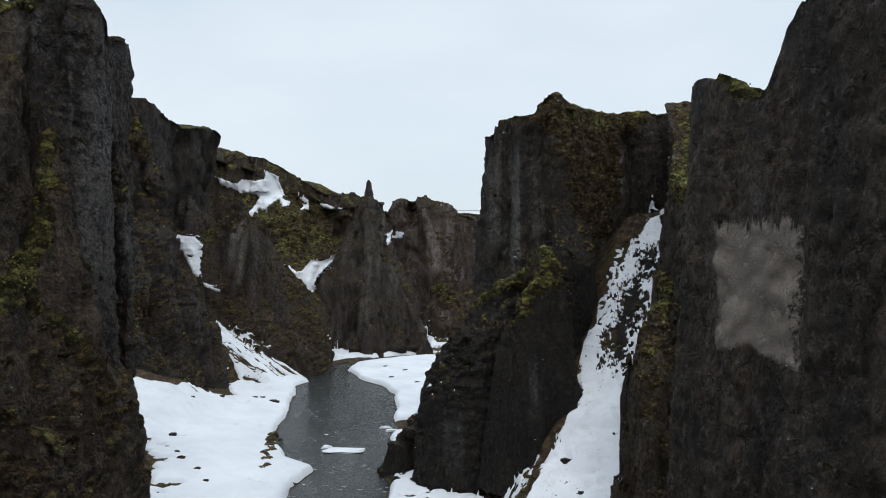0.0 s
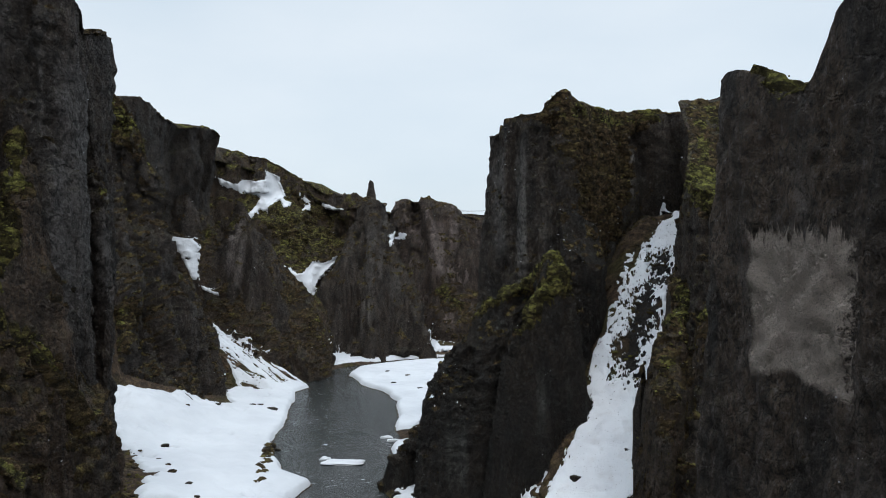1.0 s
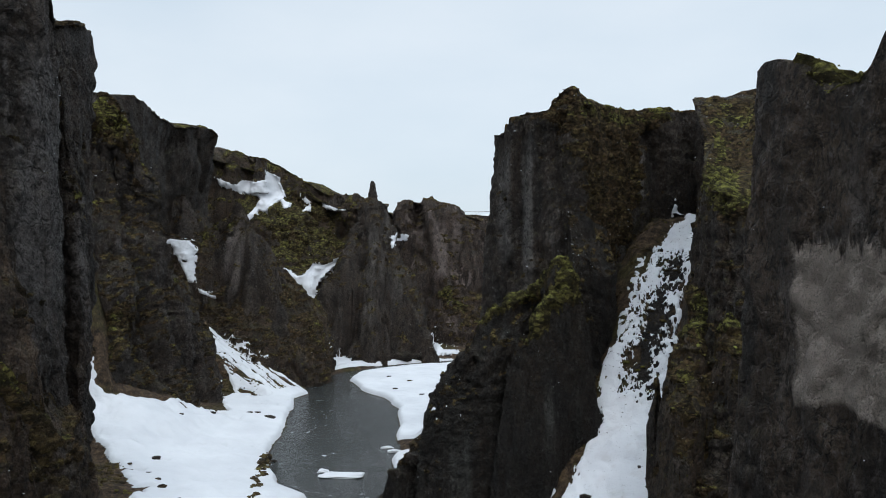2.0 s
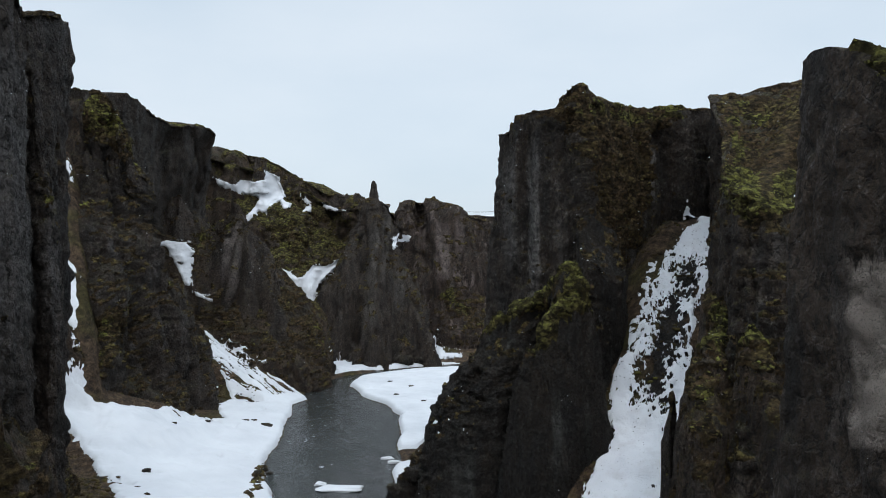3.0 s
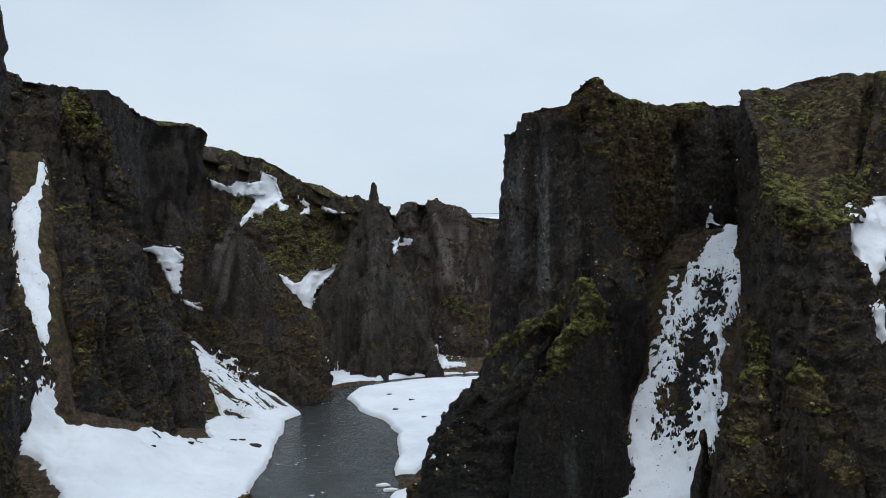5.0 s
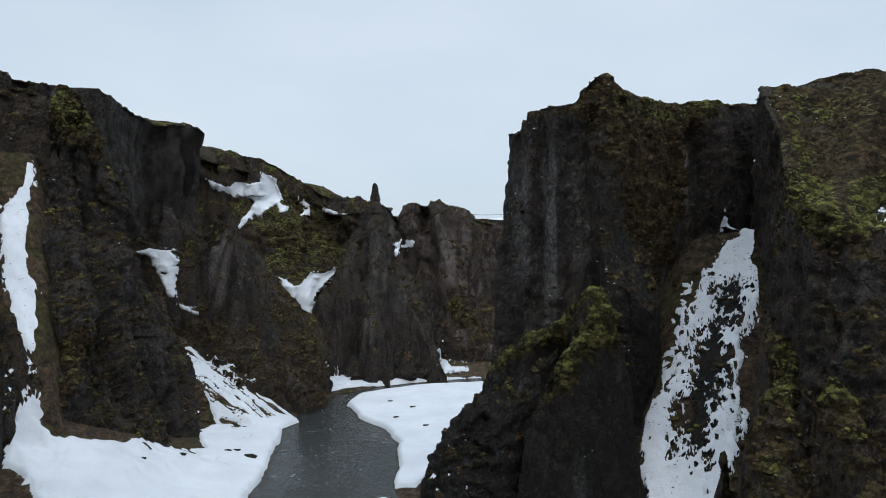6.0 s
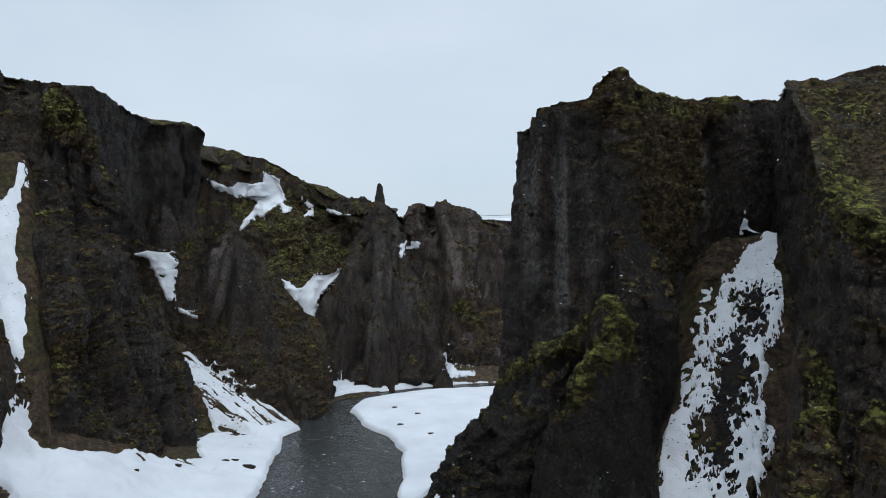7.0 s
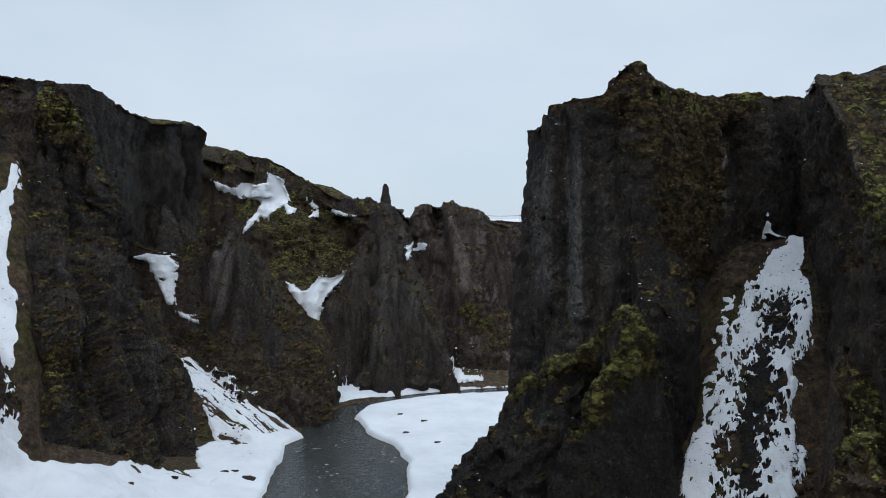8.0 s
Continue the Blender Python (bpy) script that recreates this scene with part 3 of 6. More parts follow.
def weather(name, label, category, p, calm, quads, at0, res, rock, cover, seed, lump, groove, rough, moss, tuft, flute, spots, tuft_size, dense, lean, ledge):
    """Breaks up a rock surface with lumps, flutes, ribs, ledges and blocks, and grows moss on it."""
    n = normals_of(p)
    wall = 1 - smooth(np.abs(n[:, :, 2]), 0.3, 0.8)
    d = lump * calm * fbm(p / np.array((11.0, 11.0, 15.0)), 2, seed)
    # flutes: sharp upright grooves between rounded pillars
    bend = p + 1.2 * np.stack((fbm(p / 9.0, 1, seed + 5), fbm(p / 9.0, 1, seed + 6), p[:, :, 2] * 0), axis=2)
    for size, depth, k in ((flute, groove, 3), (flute * 0.36, 0.32 * groove, 4)):
        pillar = np.abs(fbm(bend / np.array((size, size, size * 8)), 1, seed + k)) / 0.8
        d += depth * (np.clip(pillar, 0, 1) ** 0.55 - 0.78) * wall * (0.4 + 0.6 * calm)
    # ribs and gullies with a place of their own
    low_p, high_p = p.reshape(-1, 3).min(axis=0), p.reshape(-1, 3).max(axis=0)
    for reach, height, line3 in RELIEF:
        pts = np.array(line3, float)
        if (pts.max(axis=0) + reach < low_p).any() or (pts.min(axis=0) - reach > high_p).any():
            continue
        gap = line_gap(p, pts) * (1 + 0.25 * fbm(p / 3.0, 2, seed + 61))
        d += height * np.clip(1.15 - np.sqrt((gap / reach) ** 2 + 0.022), 0, 1) * (0.3 + 0.7 * calm)
    p = p + n * d[:, :, None]
    n = normals_of(p)
    # ledges along the contour where the rock lies back
    wide = max(1.0, res / 0.26)
    sloped = smooth(n[:, :, 2], 0.08, 0.3) * (1 - smooth(n[:, :, 2], 0.8, 0.95))
    tread = np.clip(1 - 2.1 * np.abs(fbm(p / np.array((3.2, 3.2, 1.15)) / wide ** 0.7, 2, seed + 67)), 0, 1)
    p = p + n * (ledge * wide ** 0.7 * (tread - 0.5) * sloped * calm)[:, :, None]
    n = normals_of(p)
    # broken rock: creased blocks at two sizes
    block = np.abs(fbm(p / np.array((2.6, 2.6, 6.0)), 2, seed + 11))
    chips = np.abs(fbm(p / np.array((1.0, 1.0, 1.5)) / wide, 2, seed + 17))
    grit = fbm(p / np.array((0.6, 0.6, 0.8)) / wide, 1, seed + 19)
    d = rough * calm * (0.75 * (block - 0.35) + 0.6 * (chips - 0.35) + 0.2 * grit)
    p = p + n * d[:, :, None]
    n = normals_of(p)
    if calm[-1, 0] < 1:
        p[-1] = p[-1].mean(axis=0)
    up = n[:, :, 2]
    mask = smooth(up, lean, lean + 0.4) * (1 + 0.5 * fbm(p / 6.0, 2, seed + 23) + 0.4 * fbm(p / np.array((1.6, 1.6, 0.9)), 2, seed + 29)) + moss - 0.5
    mask = mask + 0.9 * (tread - 0.62) * smooth(up, 0.02, 0.2)
    for sx, sy, sz, reach, gain in spots:
        mask = mask + gain * np.exp(-np.sum((p - np.array((sx, sy, sz))) ** 2, axis=2) / reach ** 2)
    vivid = np.full(mask.shape, -0.5)
    lo, hi = p.reshape(-1, 3).min(axis=0), p.reshape(-1, 3).max(axis=0)
    ragged = 0.45 * fbm(p / np.array((2.2, 2.2, 1.2)) / wide, 3, seed + 41)
    for reach, gain, green, line3 in GROWTH:
        pts = np.array(line3, float)
        if (pts.max(axis=0) + 2 * reach < lo).any() or (pts.min(axis=0) - 2 * reach > hi).any():
            continue
        near = np.exp(-(line_gap(p, pts) / reach) ** 2)
        mask = mask + gain * near * (1 + ragged)
        if green:
            vivid = np.maximum(vivid, near * green + ragged * 1.0 + 0.5 * (up - 0.4) - 0.52)
    verts = p.reshape(-1, 3)
    SOLIDS.append((verts, quads))
    thing = new(name)
    thing.location = at0
    tagged(thing, label, category)
    face = mesh_object("rock_face", verts - np.array(at0), quads, rock, thing)
    used = np.unique(quads)
    for key, field in (("moss", mask), ("lush", vivid)):
        face.data.attributes.new(key, "FLOAT", "POINT").data.foreach_set("value", field.reshape(-1)[used].astype(np.float32))
    if cover:
        # cushions: lumps stretched along the contour, their rims sunk into the rock
        lumps = np.abs(fbm(p / np.array((1.7, 1.7, 0.7)) / wide, 2, seed + 37))
        swell = smooth(mask, 0.0, 0.5)
        lift = -0.10 + swell * (0.12 + tuft * (0.2 + 1.2 * np.clip(0.7 - lumps, 0, 1)))
        pads = np.clip(0.75 - np.abs(fbm(p / np.array((1.5, 1.5, 1.0)) / wide, 2, seed + 53)), 0, 1)
        lift = lift + smooth(vivid, -0.05, 0.35) * swell * 0.55 * min(1.0, tuft_size / 0.33) ** 2 * pads
        out = n * 0.7
        out[:, :, 2] += 0.5
        skin = (p + out * lift[:, :, None]).reshape(-1, 3)
        m = mask.reshape(-1)[quads].max(axis=1) > 0.0
        lush = vivid.reshape(-1)[quads].mean(axis=1) > 0.0
        if m.sum() > 20:
            COVERS.append((skin, quads[m]))
            tagged(mesh_object("moss_cover", skin - np.array(at0), quads[m & ~lush], cover, thing, "lumpy cushions of moss and dead grass"), kind="stuff")
        if (m & lush).sum() > 20:
            tagged(mesh_object("green_moss", skin - np.array(at0), quads[m & lush], MOSS_GREEN, thing, "bright green moss along the crest"), kind="stuff")
            tussocks(skin.reshape(p.shape), n, mask, quads[lush], thing, np.array(at0), res, tuft_size, TUSSOCK_GREEN, dense * 0.5)
        tussocks(skin.reshape(p.shape), n, mask, quads[~lush], thing, np.array(at0), res, tuft_size, TUSSOCK if cover is not TURF else TUSSOCK_BROWN, dense * 0.36)
    return thing


COVERS = []


def blocks(centres, side_way, up_way, out_way, sizes):
    """Small lens-shaped cushions, each with its own directions, as quads."""
    corner = np.array([(-1.1, -0.2, -0.8), (0.2, -1.0, -0.8), (1.1, 0.2, -0.8), (-0.2, 0.9, -0.8), (-0.55, -0.15, 0.5), (0.15, -0.5, 0.6), (0.55, 0.15, 0.5), (-0.15, 0.45, 0.4)])
    face = np.array([(4, 5, 6, 7), (0, 1, 5, 4), (1, 2, 6, 5), (2, 3, 7, 6), (3, 0, 4, 7)])
    count = len(centres)
    c = corner[None] * (0.65 + 0.7 * np.random.rand(count, 8, 3)) * sizes[:, None, :]
    v = centres[:, None] + c[:, :, :1] * side_way[:, None] + c[:, :, 1:2] * up_way[:, None] + c[:, :, 2:] * out_way[:, None]
    return v.reshape(-1, 3), (face[None] + 8 * np.arange(count)[:, None, None]).reshape(-1, 4)


def tussocks(p, n, mask, quads, thing, at0, res, size, material, dense):
    """Cushions of moss and grass that stand on the covered ground, longer along the contour than up it."""
    flat_p, flat_n, flat_m = p.reshape(-1, 3), n.reshape(-1, 3), mask.reshape(-1)
    a = flat_p[quads[:, 0]]
    area = np.linalg.norm(np.cross(flat_p[quads[:, 1]] - a, flat_p[quads[:, 3]] - a), axis=1)
    chance = 1.9 * dense * area / (size * size * 1.9) * smooth(flat_m[quads[:, 0]], -0.12, 0.2)
    chance *= (a[:, 1] > 30) & (a[:, 2] > -1)
    pick = np.nonzero(np.random.rand(len(quads)) < chance)[0]
    if len(pick) < 8:
        return
    spot, way = flat_p[quads[pick, 0]], flat_n[quads[pick, 0]]
    spot = spot + (flat_p[quads[pick, 2]] - spot) * np.random.rand(len(pick), 1)
    seen = np.sum(way * (np.array((0.0, 15.0, 34.0)) - spot), axis=1) > -0.2 * np.linalg.norm(spot - np.array((0.0, 15.0, 34.0)), axis=1)
    spot, way = spot[seen], way[seen]
    pick = pick[seen]
    if len(pick) < 8:
        return
    # cushions grow upwards, out of the slope
    way = way + np.array((0.0, 0.0, 0.55))
    way /= np.linalg.norm(way, axis=1, keepdims=True)
    along = np.cross(way, np.array((0.02, 0.03, 1.0)))
    along /= np.maximum(np.linalg.norm(along, axis=1, keepdims=True), 1e-6)
    rise = np.cross(way, along)
    s = size * (0.24 + 0.5 * np.random.rand(len(pick), 1) ** 2)
    sizes = s * np.array((1.15, 0.75, 0.62))[None] * (0.7 + 0.6 * np.random.rand(len(pick), 3))
    v, q = blocks(spot - at0, along, -rise, way, sizes)
    tagged(mesh_object("turf", v, q, material, thing, "small tussocks of moss and dead grass"), kind="stuff")


# ---- ground, river ----
RIVER = np.array([  # the middle of the stream, and half its width
    (-6, -200, 8), (-7, 0, 8), (-11, 80, 6.5), (-13.8, 108, 5.8), (-12.6, 119, 4.9), (-17.3, 128, 8.6), (-19.5, 152, 10.6), (-21, 176, 11.4),
    (-27, 196, 8), (-30, 212, 4.6), (-27, 226, 3.6), (-18, 236, 3.2), (-6, 243, 3.5), (16, 250, 5), (80, 262, 6), (300, 300, 8)], float)


def stream(x, y):
    """Signed distance to the water's edge (positive: on land) and which side (positive: right bank)."""
    best, side = np.full(x.shape, 1e9), np.zeros(x.shape)
    for a, b in zip(RIVER[:-1], RIVER[1:]):
        d = b[:2] - a[:2]
        s = np.clip(((x - a[0]) * d[0] + (y - a[1]) * d[1]) / (d @ d), 0, 1)
        gap = np.hypot(x - a[0] - s * d[0], y - a[1] - s * d[1]) - (a[2] + (b[2] - a[2]) * s)
        cross = d[1] * (x - a[0]) - d[0] * (y - a[1])
        side = np.where(gap < best, cross, side)
        best = np.minimum(best, gap)
    return best, side


def ramp(x, y, start, end, z0, z1, half, flank=1.6):
    """A slope from start up to end, within half its width, with soft flanks."""
    a, b = np.array(start, float), np.array(end, float)
    d = b - a
    length = math.hypot(*d)
    along = ((x - a[0]) * d[0] + (y - a[1]) * d[1]) / length
    off = np.abs((x - a[0]) * d[1] - (y - a[1]) * d[0]) / length
    z = z0 + (z1 - z0) * np.clip(along / length, -0.3, 1.03)
    return np.where(along > -8, z - np.maximum(0, off - half) * flank, -5)


def ground_height(x, y):
    gap, side = stream(x, y)
    q = np.stack((x / 9, y / 9, np.zeros_like(x)), axis=-1)
    gap = gap + 1.1 * fbm(q, 3, 5)
    left = side < 0
    bank = np.where(gap < 0, np.maximum(-1.5, gap * 0.6), np.minimum(gap * 0.5, 0.5) + np.where(left, 0.14, 0.05) * gap)
    bank = np.minimum(bank, 9.0)
    z = bank + 0.25 * fbm(q * 2.5, 3, 9) * smooth(gap, 0.5, 4)
    z = np.maximum(z, ramp(x, y, (13.5, 89), (34, 126), 1.5, 36.5, 5.5, 0.9))
    z = np.maximum(z, ramp(x, y, (-57, 138), (-73.5, 163), 8, 50.5, 3.0, 3.4))
    z = np.maximum(z, ramp(x, y, (-48, 121), (-60, 143), 3.0, 10.5, 5.0, 0.45))
    z = np.maximum(z, ramp(x, y, (-35, 190), (-60, 199), 0.5, 16, 6, 0.9))
    z = z + smooth(z, 1.5, 5) * (0.7 * fbm(q * 2.2, 3, 14) + 0.25 * np.abs(fbm(q * 7, 2, 15)))
    # beyond the canyon the land is a high plain
    far = np.maximum(np.maximum(smooth(-x, 88, 110), smooth(x, 62, 84)), smooth(y, 315, 345) )
    plain = 47.4 + 0.0015 * np.hypot(x, y) + 0.8 * fbm(q / 8, 3, 2)
    return z + (plain - z) * np.clip(far, 0, 1)


def axis(fine_lo, fine_hi, step, lo, hi):
    mid = np.arange(fine_lo, fine_hi, step)
    grow = step * 1.25 ** np.arange(1, 40)
    up = fine_hi + np.cumsum(grow)
    down = fine_lo - np.cumsum(grow)
    return np.concatenate(([lo], down[down > lo][::-1], mid, up[up < hi], [hi]))


def sheet(xs, ys, height):
    gx, gy = np.meshgrid(xs, ys)
    verts = np.stack((gx, gy, height(gx, gy)), axis=2)
    rows, cols = gx.shape
    i = np.arange(rows - 1)[:, None] * cols
    j = np.arange(cols - 1)[None, :]
    quads = np.stack((i + j, i + j + 1, i + cols + j + 1, i + cols + j), axis=2).reshape(-1, 4)
    return verts.reshape(-1, 3), quads


g_verts, g_quads = sheet(axis(-80, 62, 0.75, -4000, 4000), axis(70, 275, 0.75, -3000, 4500), ground_height)
SOLIDS.append((g_verts, g_quads))
tagged(mesh_object("ground", g_verts, g_quads, GROUND), "dark gravel and brown turf of the canyon floor", "ground", kind="structure")

w_verts, w_quads = sheet(np.arange(-75, 101, 2.0), np.arange(-150, 301, 2.0), lambda x, y: 0.02 * fbm(np.stack((x / 2, y / 3, x * 0), axis=-1), 2, 3))
tagged(mesh_object("water", w_verts, w_quads, WATER), "dark rippled river water between snowy banks", "river", kind="structure")

# ---- the rock masses: rows of x, y at each level, then the top's z ----
MID3, LOW3, FOUR = (0, 0.6, 1), (0, 0.5, 1), (0, 0.35, 0.7, 1)

# walls on both sides of the start
crag("cliff", "dark near tuff wall with a pale fresh scar", "cliff", [
    (20.60, 17.8, 22.75, 18, 23.10, 18, 49), (16.90, 32.8, 19.05, 33, 19.40, 33, 47.4), (15.30, 39.1, 17.45, 39.35, 17.80, 39.35, 44.6), (14.96, 40.6, 17.11, 40.85, 17.46, 40.85, 43.4), (14.50, 42.6, 16.65, 42.8, 17.00, 42.8, 40.4), (13.95, 44.9, 16.10, 45.1, 16.45, 45.1, 40.2), (13.55, 46.7, 15.55, 46.9, 15.95, 46.9, 41.9), (13.10, 48.2, 14.95, 48.4, 15.62, 48.4, 42.5), (12.85, 49.6, 14.45, 49.8, 15.40, 49.8, 42.5),
    (13.0, 51.5, 14.3, 51.4, 15.5, 50.9, 41.6), (15.0, 54, 15.4, 53, 17.5, 52.2, 39.5), (28, 57, 28, 55, 26, 53, 40), (45, 48, 45, 47, 44, 44, 41), (45, 18, 45, 18, 44, 18, 44)],
    0.2, ROCK_NEAR, MOSS, seed=3, levels=MID3, lump=0.25, groove=0.4, rough=0.38, moss=-0.45, soft=0.7, dip=1.2, crest=(34, 34, 40), flute=4, tuft_size=0.12, lean=0.42)
crag("cliff", "long dark tuff wall at the canyon mouth", "cliff", [
    (13, -90, 17, -90, 50), (13.5, -30, 18, -30, 50), (14.2, 20, 19, 20, 48), (46, 20, 46, 20, 46), (64, 40, 62, 40, 50), (90, -90, 88, -90, 52)],
    1.0, ROCK, MOSS, seed=4, lump=0.8, moss=-0.1, crest=(55, -30, 50))
crag("rock_tower", "tall dark tuff tower with smooth streaked flank", "rock", [
    (-23.9, 61.5, -25.5, 62.5, -27, 65, 50.8), (-25.4, 67, -27.2, 67.5, -27.8, 67, 49), (-30, 75, -31, 74, -32, 74, 50), (-42, 70, -40, 71, -39, 71, 53), (-36, 60, -34, 61, -32, 62.5, 53),
    (-31, 59, -30.3, 60.5, -30.2, 62, 52.2), (-27, 59.5, -27.8, 60.8, -29, 62.5, 54)], 0.18, ROCK_TOWER, MOSS, seed=8, levels=(0, 0.55, 1), lump=0.25, groove=0.9, rough=0.38, moss=0.0, soft=0.8, flute=4, tuft_size=0.16, lean=0.42)
ridge("rock_rib", "steep mossy rib against a tuff tower", "rock", [
    [(-31.4, 64, 51), (-30.4, 62.2, 43.5), (-29.9, 61.2, 40.2), (-28.9, 59.8, 36.9), (-28.9, 58.5, 34), (-29.3, 57.2, 31.8), (-29.5, 55.8, 30.2), (-29.2, 54, 28.6), (-28.6, 52, 24)]],
    0.14, ROCK_BROWN, MOSS, seed=9, foot=8, moss=0.12, cap=1.0, cap_width=0.8, flank=6.0, reach=4.5, tuft_size=0.14, groove=0.3, lump=0.2)
crag("rock_tower", "dark narrow tuff tower behind a taller one", "rock", [
    (-27, 68, -26.4, 69, -28.5, 71, -30.5, 73, 51), (-28.8, 74, -28.0, 73, -29.5, 75, -31, 78, 52.5), (-33, 83, -32, 81, -31.6, 81, -31.9, 82, 52.6), (-35, 88, -35, 86, -35, 86, -34, 85, 52),
    (-45, 88, -44, 86, -42, 86, -40, 85, 52), (-45, 70, -42, 71, -40, 72, -38, 73, 52)], 0.28, ROCK_TOWER, MOSS, seed=12, levels=(0, 0.62, 0.82, 1), lump=0.3, groove=1.0, moss=0.1, soft=0.8, rough=0.6, flute=4, tuft_size=0.2, lean=0.42)
crag("cliff", "mossy dark tuff slope beside a tower", "cliff", [
    (-24, 48, -28.6, 53, -32.6, 59.5, 49.3), (-26, 57, -29.2, 57, -32.2, 61.5, 50.9), (-33, 64, -32.5, 64, -33, 66, 51), (-48, 78, -48, 76, -47, 75, 53), (-70, 70, -70, 70, -70, 70, 54),
    (-70, 30, -70, 30, -70, 30, 54), (-34, 30, -37, 33, -40, 38, 48), (-27, 40, -31, 45, -36, 50, 48)], 0.3, ROCK_BROWN, MOSS, seed=15, levels=MID3, lump=0.8, groove=1.0, moss=-0.05, lean=0.36, crest=(-52, 52, 53), soft=0.9, rough=0.6, tuft_size=0.16, spots=())
crag("cliff", "long dark tuff wall at the canyon mouth", "cliff", [
    (-32, -90, -38, -90, 50), (-32, -20, -38, -20, 50), (-33, 32, -38, 34, 48), (-70, 34, -70, 36, 54), (-100, 60, -100, 60, 55), (-110, -90, -108, -90, 55)],
    1.0, ROCK, MOSS, seed=16, lump=0.8, crest=(-70, -30, 54))
crag("rock_buttress", "low dark buttress with mossy shoulders under a tower", "rock", [
    (-23.2, 58, -23.9, 60.5, 20.8), (-24.2, 66, -25.4, 66, 22), (-32, 70, -30, 66, 28), (-40, 62, -34, 62, 31), (-34, 50, -31, 57, 30), (-27, 50, -28.5, 57.5, 28.3), (-24.2, 52, -25.8, 58, 25.5)],
    0.2, ROCK_BROWN, MOSS, seed=18, lump=0.6, groove=0.8, moss=0.35, soft=0.8, side=((0, 0), (0.6, 0.25), (1, 1)), rough=0.6, tuft_size=0.16, spots=((-27.5, 58, 27, 4, 0.6), (-24.5, 60, 22, 3, 0.5)), lean=0.42)
crag("rock_outcrop", "dark rock hump with brown grass on top", "rock", [
    (-22.3, 47, -23.5, 50, 19.2), (-23, 55, -24.5, 53, 20), (-34, 56, -31, 54, 21), (-34, 44, -30, 49, 21.5), (-26, 44, -27, 50, 22.3)],
    0.2, ROCK_BROWN, MOSS, seed=21, lump=0.4, groove=0.3, moss=0.4, soft=0.7, rough=0.6, tuft_size=0.16)
crag("scree_slope", "brown mossy scree at the foot of a tower", "slope", [
    (-26, 68, -29, 70, 14), (-31, 86, -34, 82, 9), (-36.5, 98, -41, 95, 8), (-39.2, 107.5, -45.5, 104, 12.5), (-45.2, 118.5, -50.5, 112, 17), (-54, 128.5, -58, 119, 22), (-72, 112, -68, 106, 26), (-60, 70, -55, 72, 22)],
    0.3, ROCK_BROWN, TURF, seed=24, lump=0.5, groove=0.0, moss=0.4, tuft_size=0.3)

# the headland on the left bank and what stands beside it
crag("cliff", "tall dark tuff wall under a grassy rim", "cliff", [
    (-80, 172, -79.4, 175, 66.6), (-72, 170, -73, 172.5, 65.1), (-66, 172, -66.5, 168.5, 63.9), (-63, 174, -62.2, 169, 63.7), (-64, 182, -63, 178, 63.2), (-70, 190, -66, 195, 63), (-76, 205, -67, 207, 63.7),
    (-78, 220, -65.5, 222, 64.6), (-74, 231, -64.5, 228, 66), (-68, 235, -63.2, 231, 64.7), (-70, 245, -70, 243, 63), (-100, 245, -98, 240, 66), (-100, 172, -98, 178, 70)],
    0.55, ROCK, MOSS, seed=31, lump=1.8, groove=3.4, rough=0.7, moss=0.0, crest=(-85, 208, 66), soft=1.4, flute=12, tuft_size=0.55, lean=0.42)
crag("rock_buttress", "mossy brown buttress bulging over a snow bank", "rock", [
    (-61, 139, -63, 150, -68.8, 161, -70.5, 167.5, 62), (-55, 137.5, -58.6, 148.5, -66.2, 163, -68.5, 167, 63), (-50.5, 145, -56.2, 154.5, -62.6, 165, -66.3, 166, 63), (-46.8, 154, -53.2, 161, -60, 169.5, -63.6, 167, 61),
    (-46.3, 165, -49, 169, -58.8, 171.5, -61, 168, 50), (-47.3, 175, -50, 177, -59.4, 177, -61.4, 172, 47), (-52, 187, -55, 188, -62, 185, -63, 176, 46), (-75, 190, -75, 190, -74, 186, -70, 178, 58),
    (-76, 160, -76, 162, -76, 168, -73, 171, 62)], 0.36, ROCK_TOWER, MOSS, seed=33, levels=FOUR, lump=2.0, groove=3.6, rough=0.9, moss=0.12, soft=1.4, flute=7, tuft_size=0.45, lean=0.3, spots=((-66, 164, 57, 6, 0.5), (-59, 166, 43, 5, 0.35), (-52, 152, 20, 6, 0.3)))
crag("cliff", "dark tuff knob above a snow chute", "cliff", [
    (-57.5, 128, -78, 150, 56), (-59.5, 137.5, -79.5, 163, 60), (-77, 166, -81.5, 176, 68), (-95, 180, -92, 182, 71), (-105, 120, -100, 120, 60), (-70, 100, -80, 105, 52), (-57, 112, -73, 118, 50)],
    0.5, ROCK_TOWER, MOSS, seed=36, lump=0.9, groove=2, rough=0.7, moss=0.0, flute=7, tuft_size=0.5, side=((0, 0), (0.3, 0.06), (0.45, 0.27), (0.65, 0.62), (1, 1)))
crag("hillside", "brown mossy slope above a snow chute", "slope", [
    (-90, 150, -90, 168, 65), (-78, 157, -81, 171, 65), (-73.5, 161, -76, 171, 64), (-70, 162.5, -71.5, 170, 62.5), (-66.5, 168, -68, 172, 62), (-72, 178, -74, 176, 63), (-90, 184, -88, 180, 66)],
    0.42, ROCK_BROWN, MOSS, seed=37, foot=34, lump=0.8, groove=1.2, rough=0.7, moss=0.1, flute=6, tuft_size=0.45, lean=0.25)
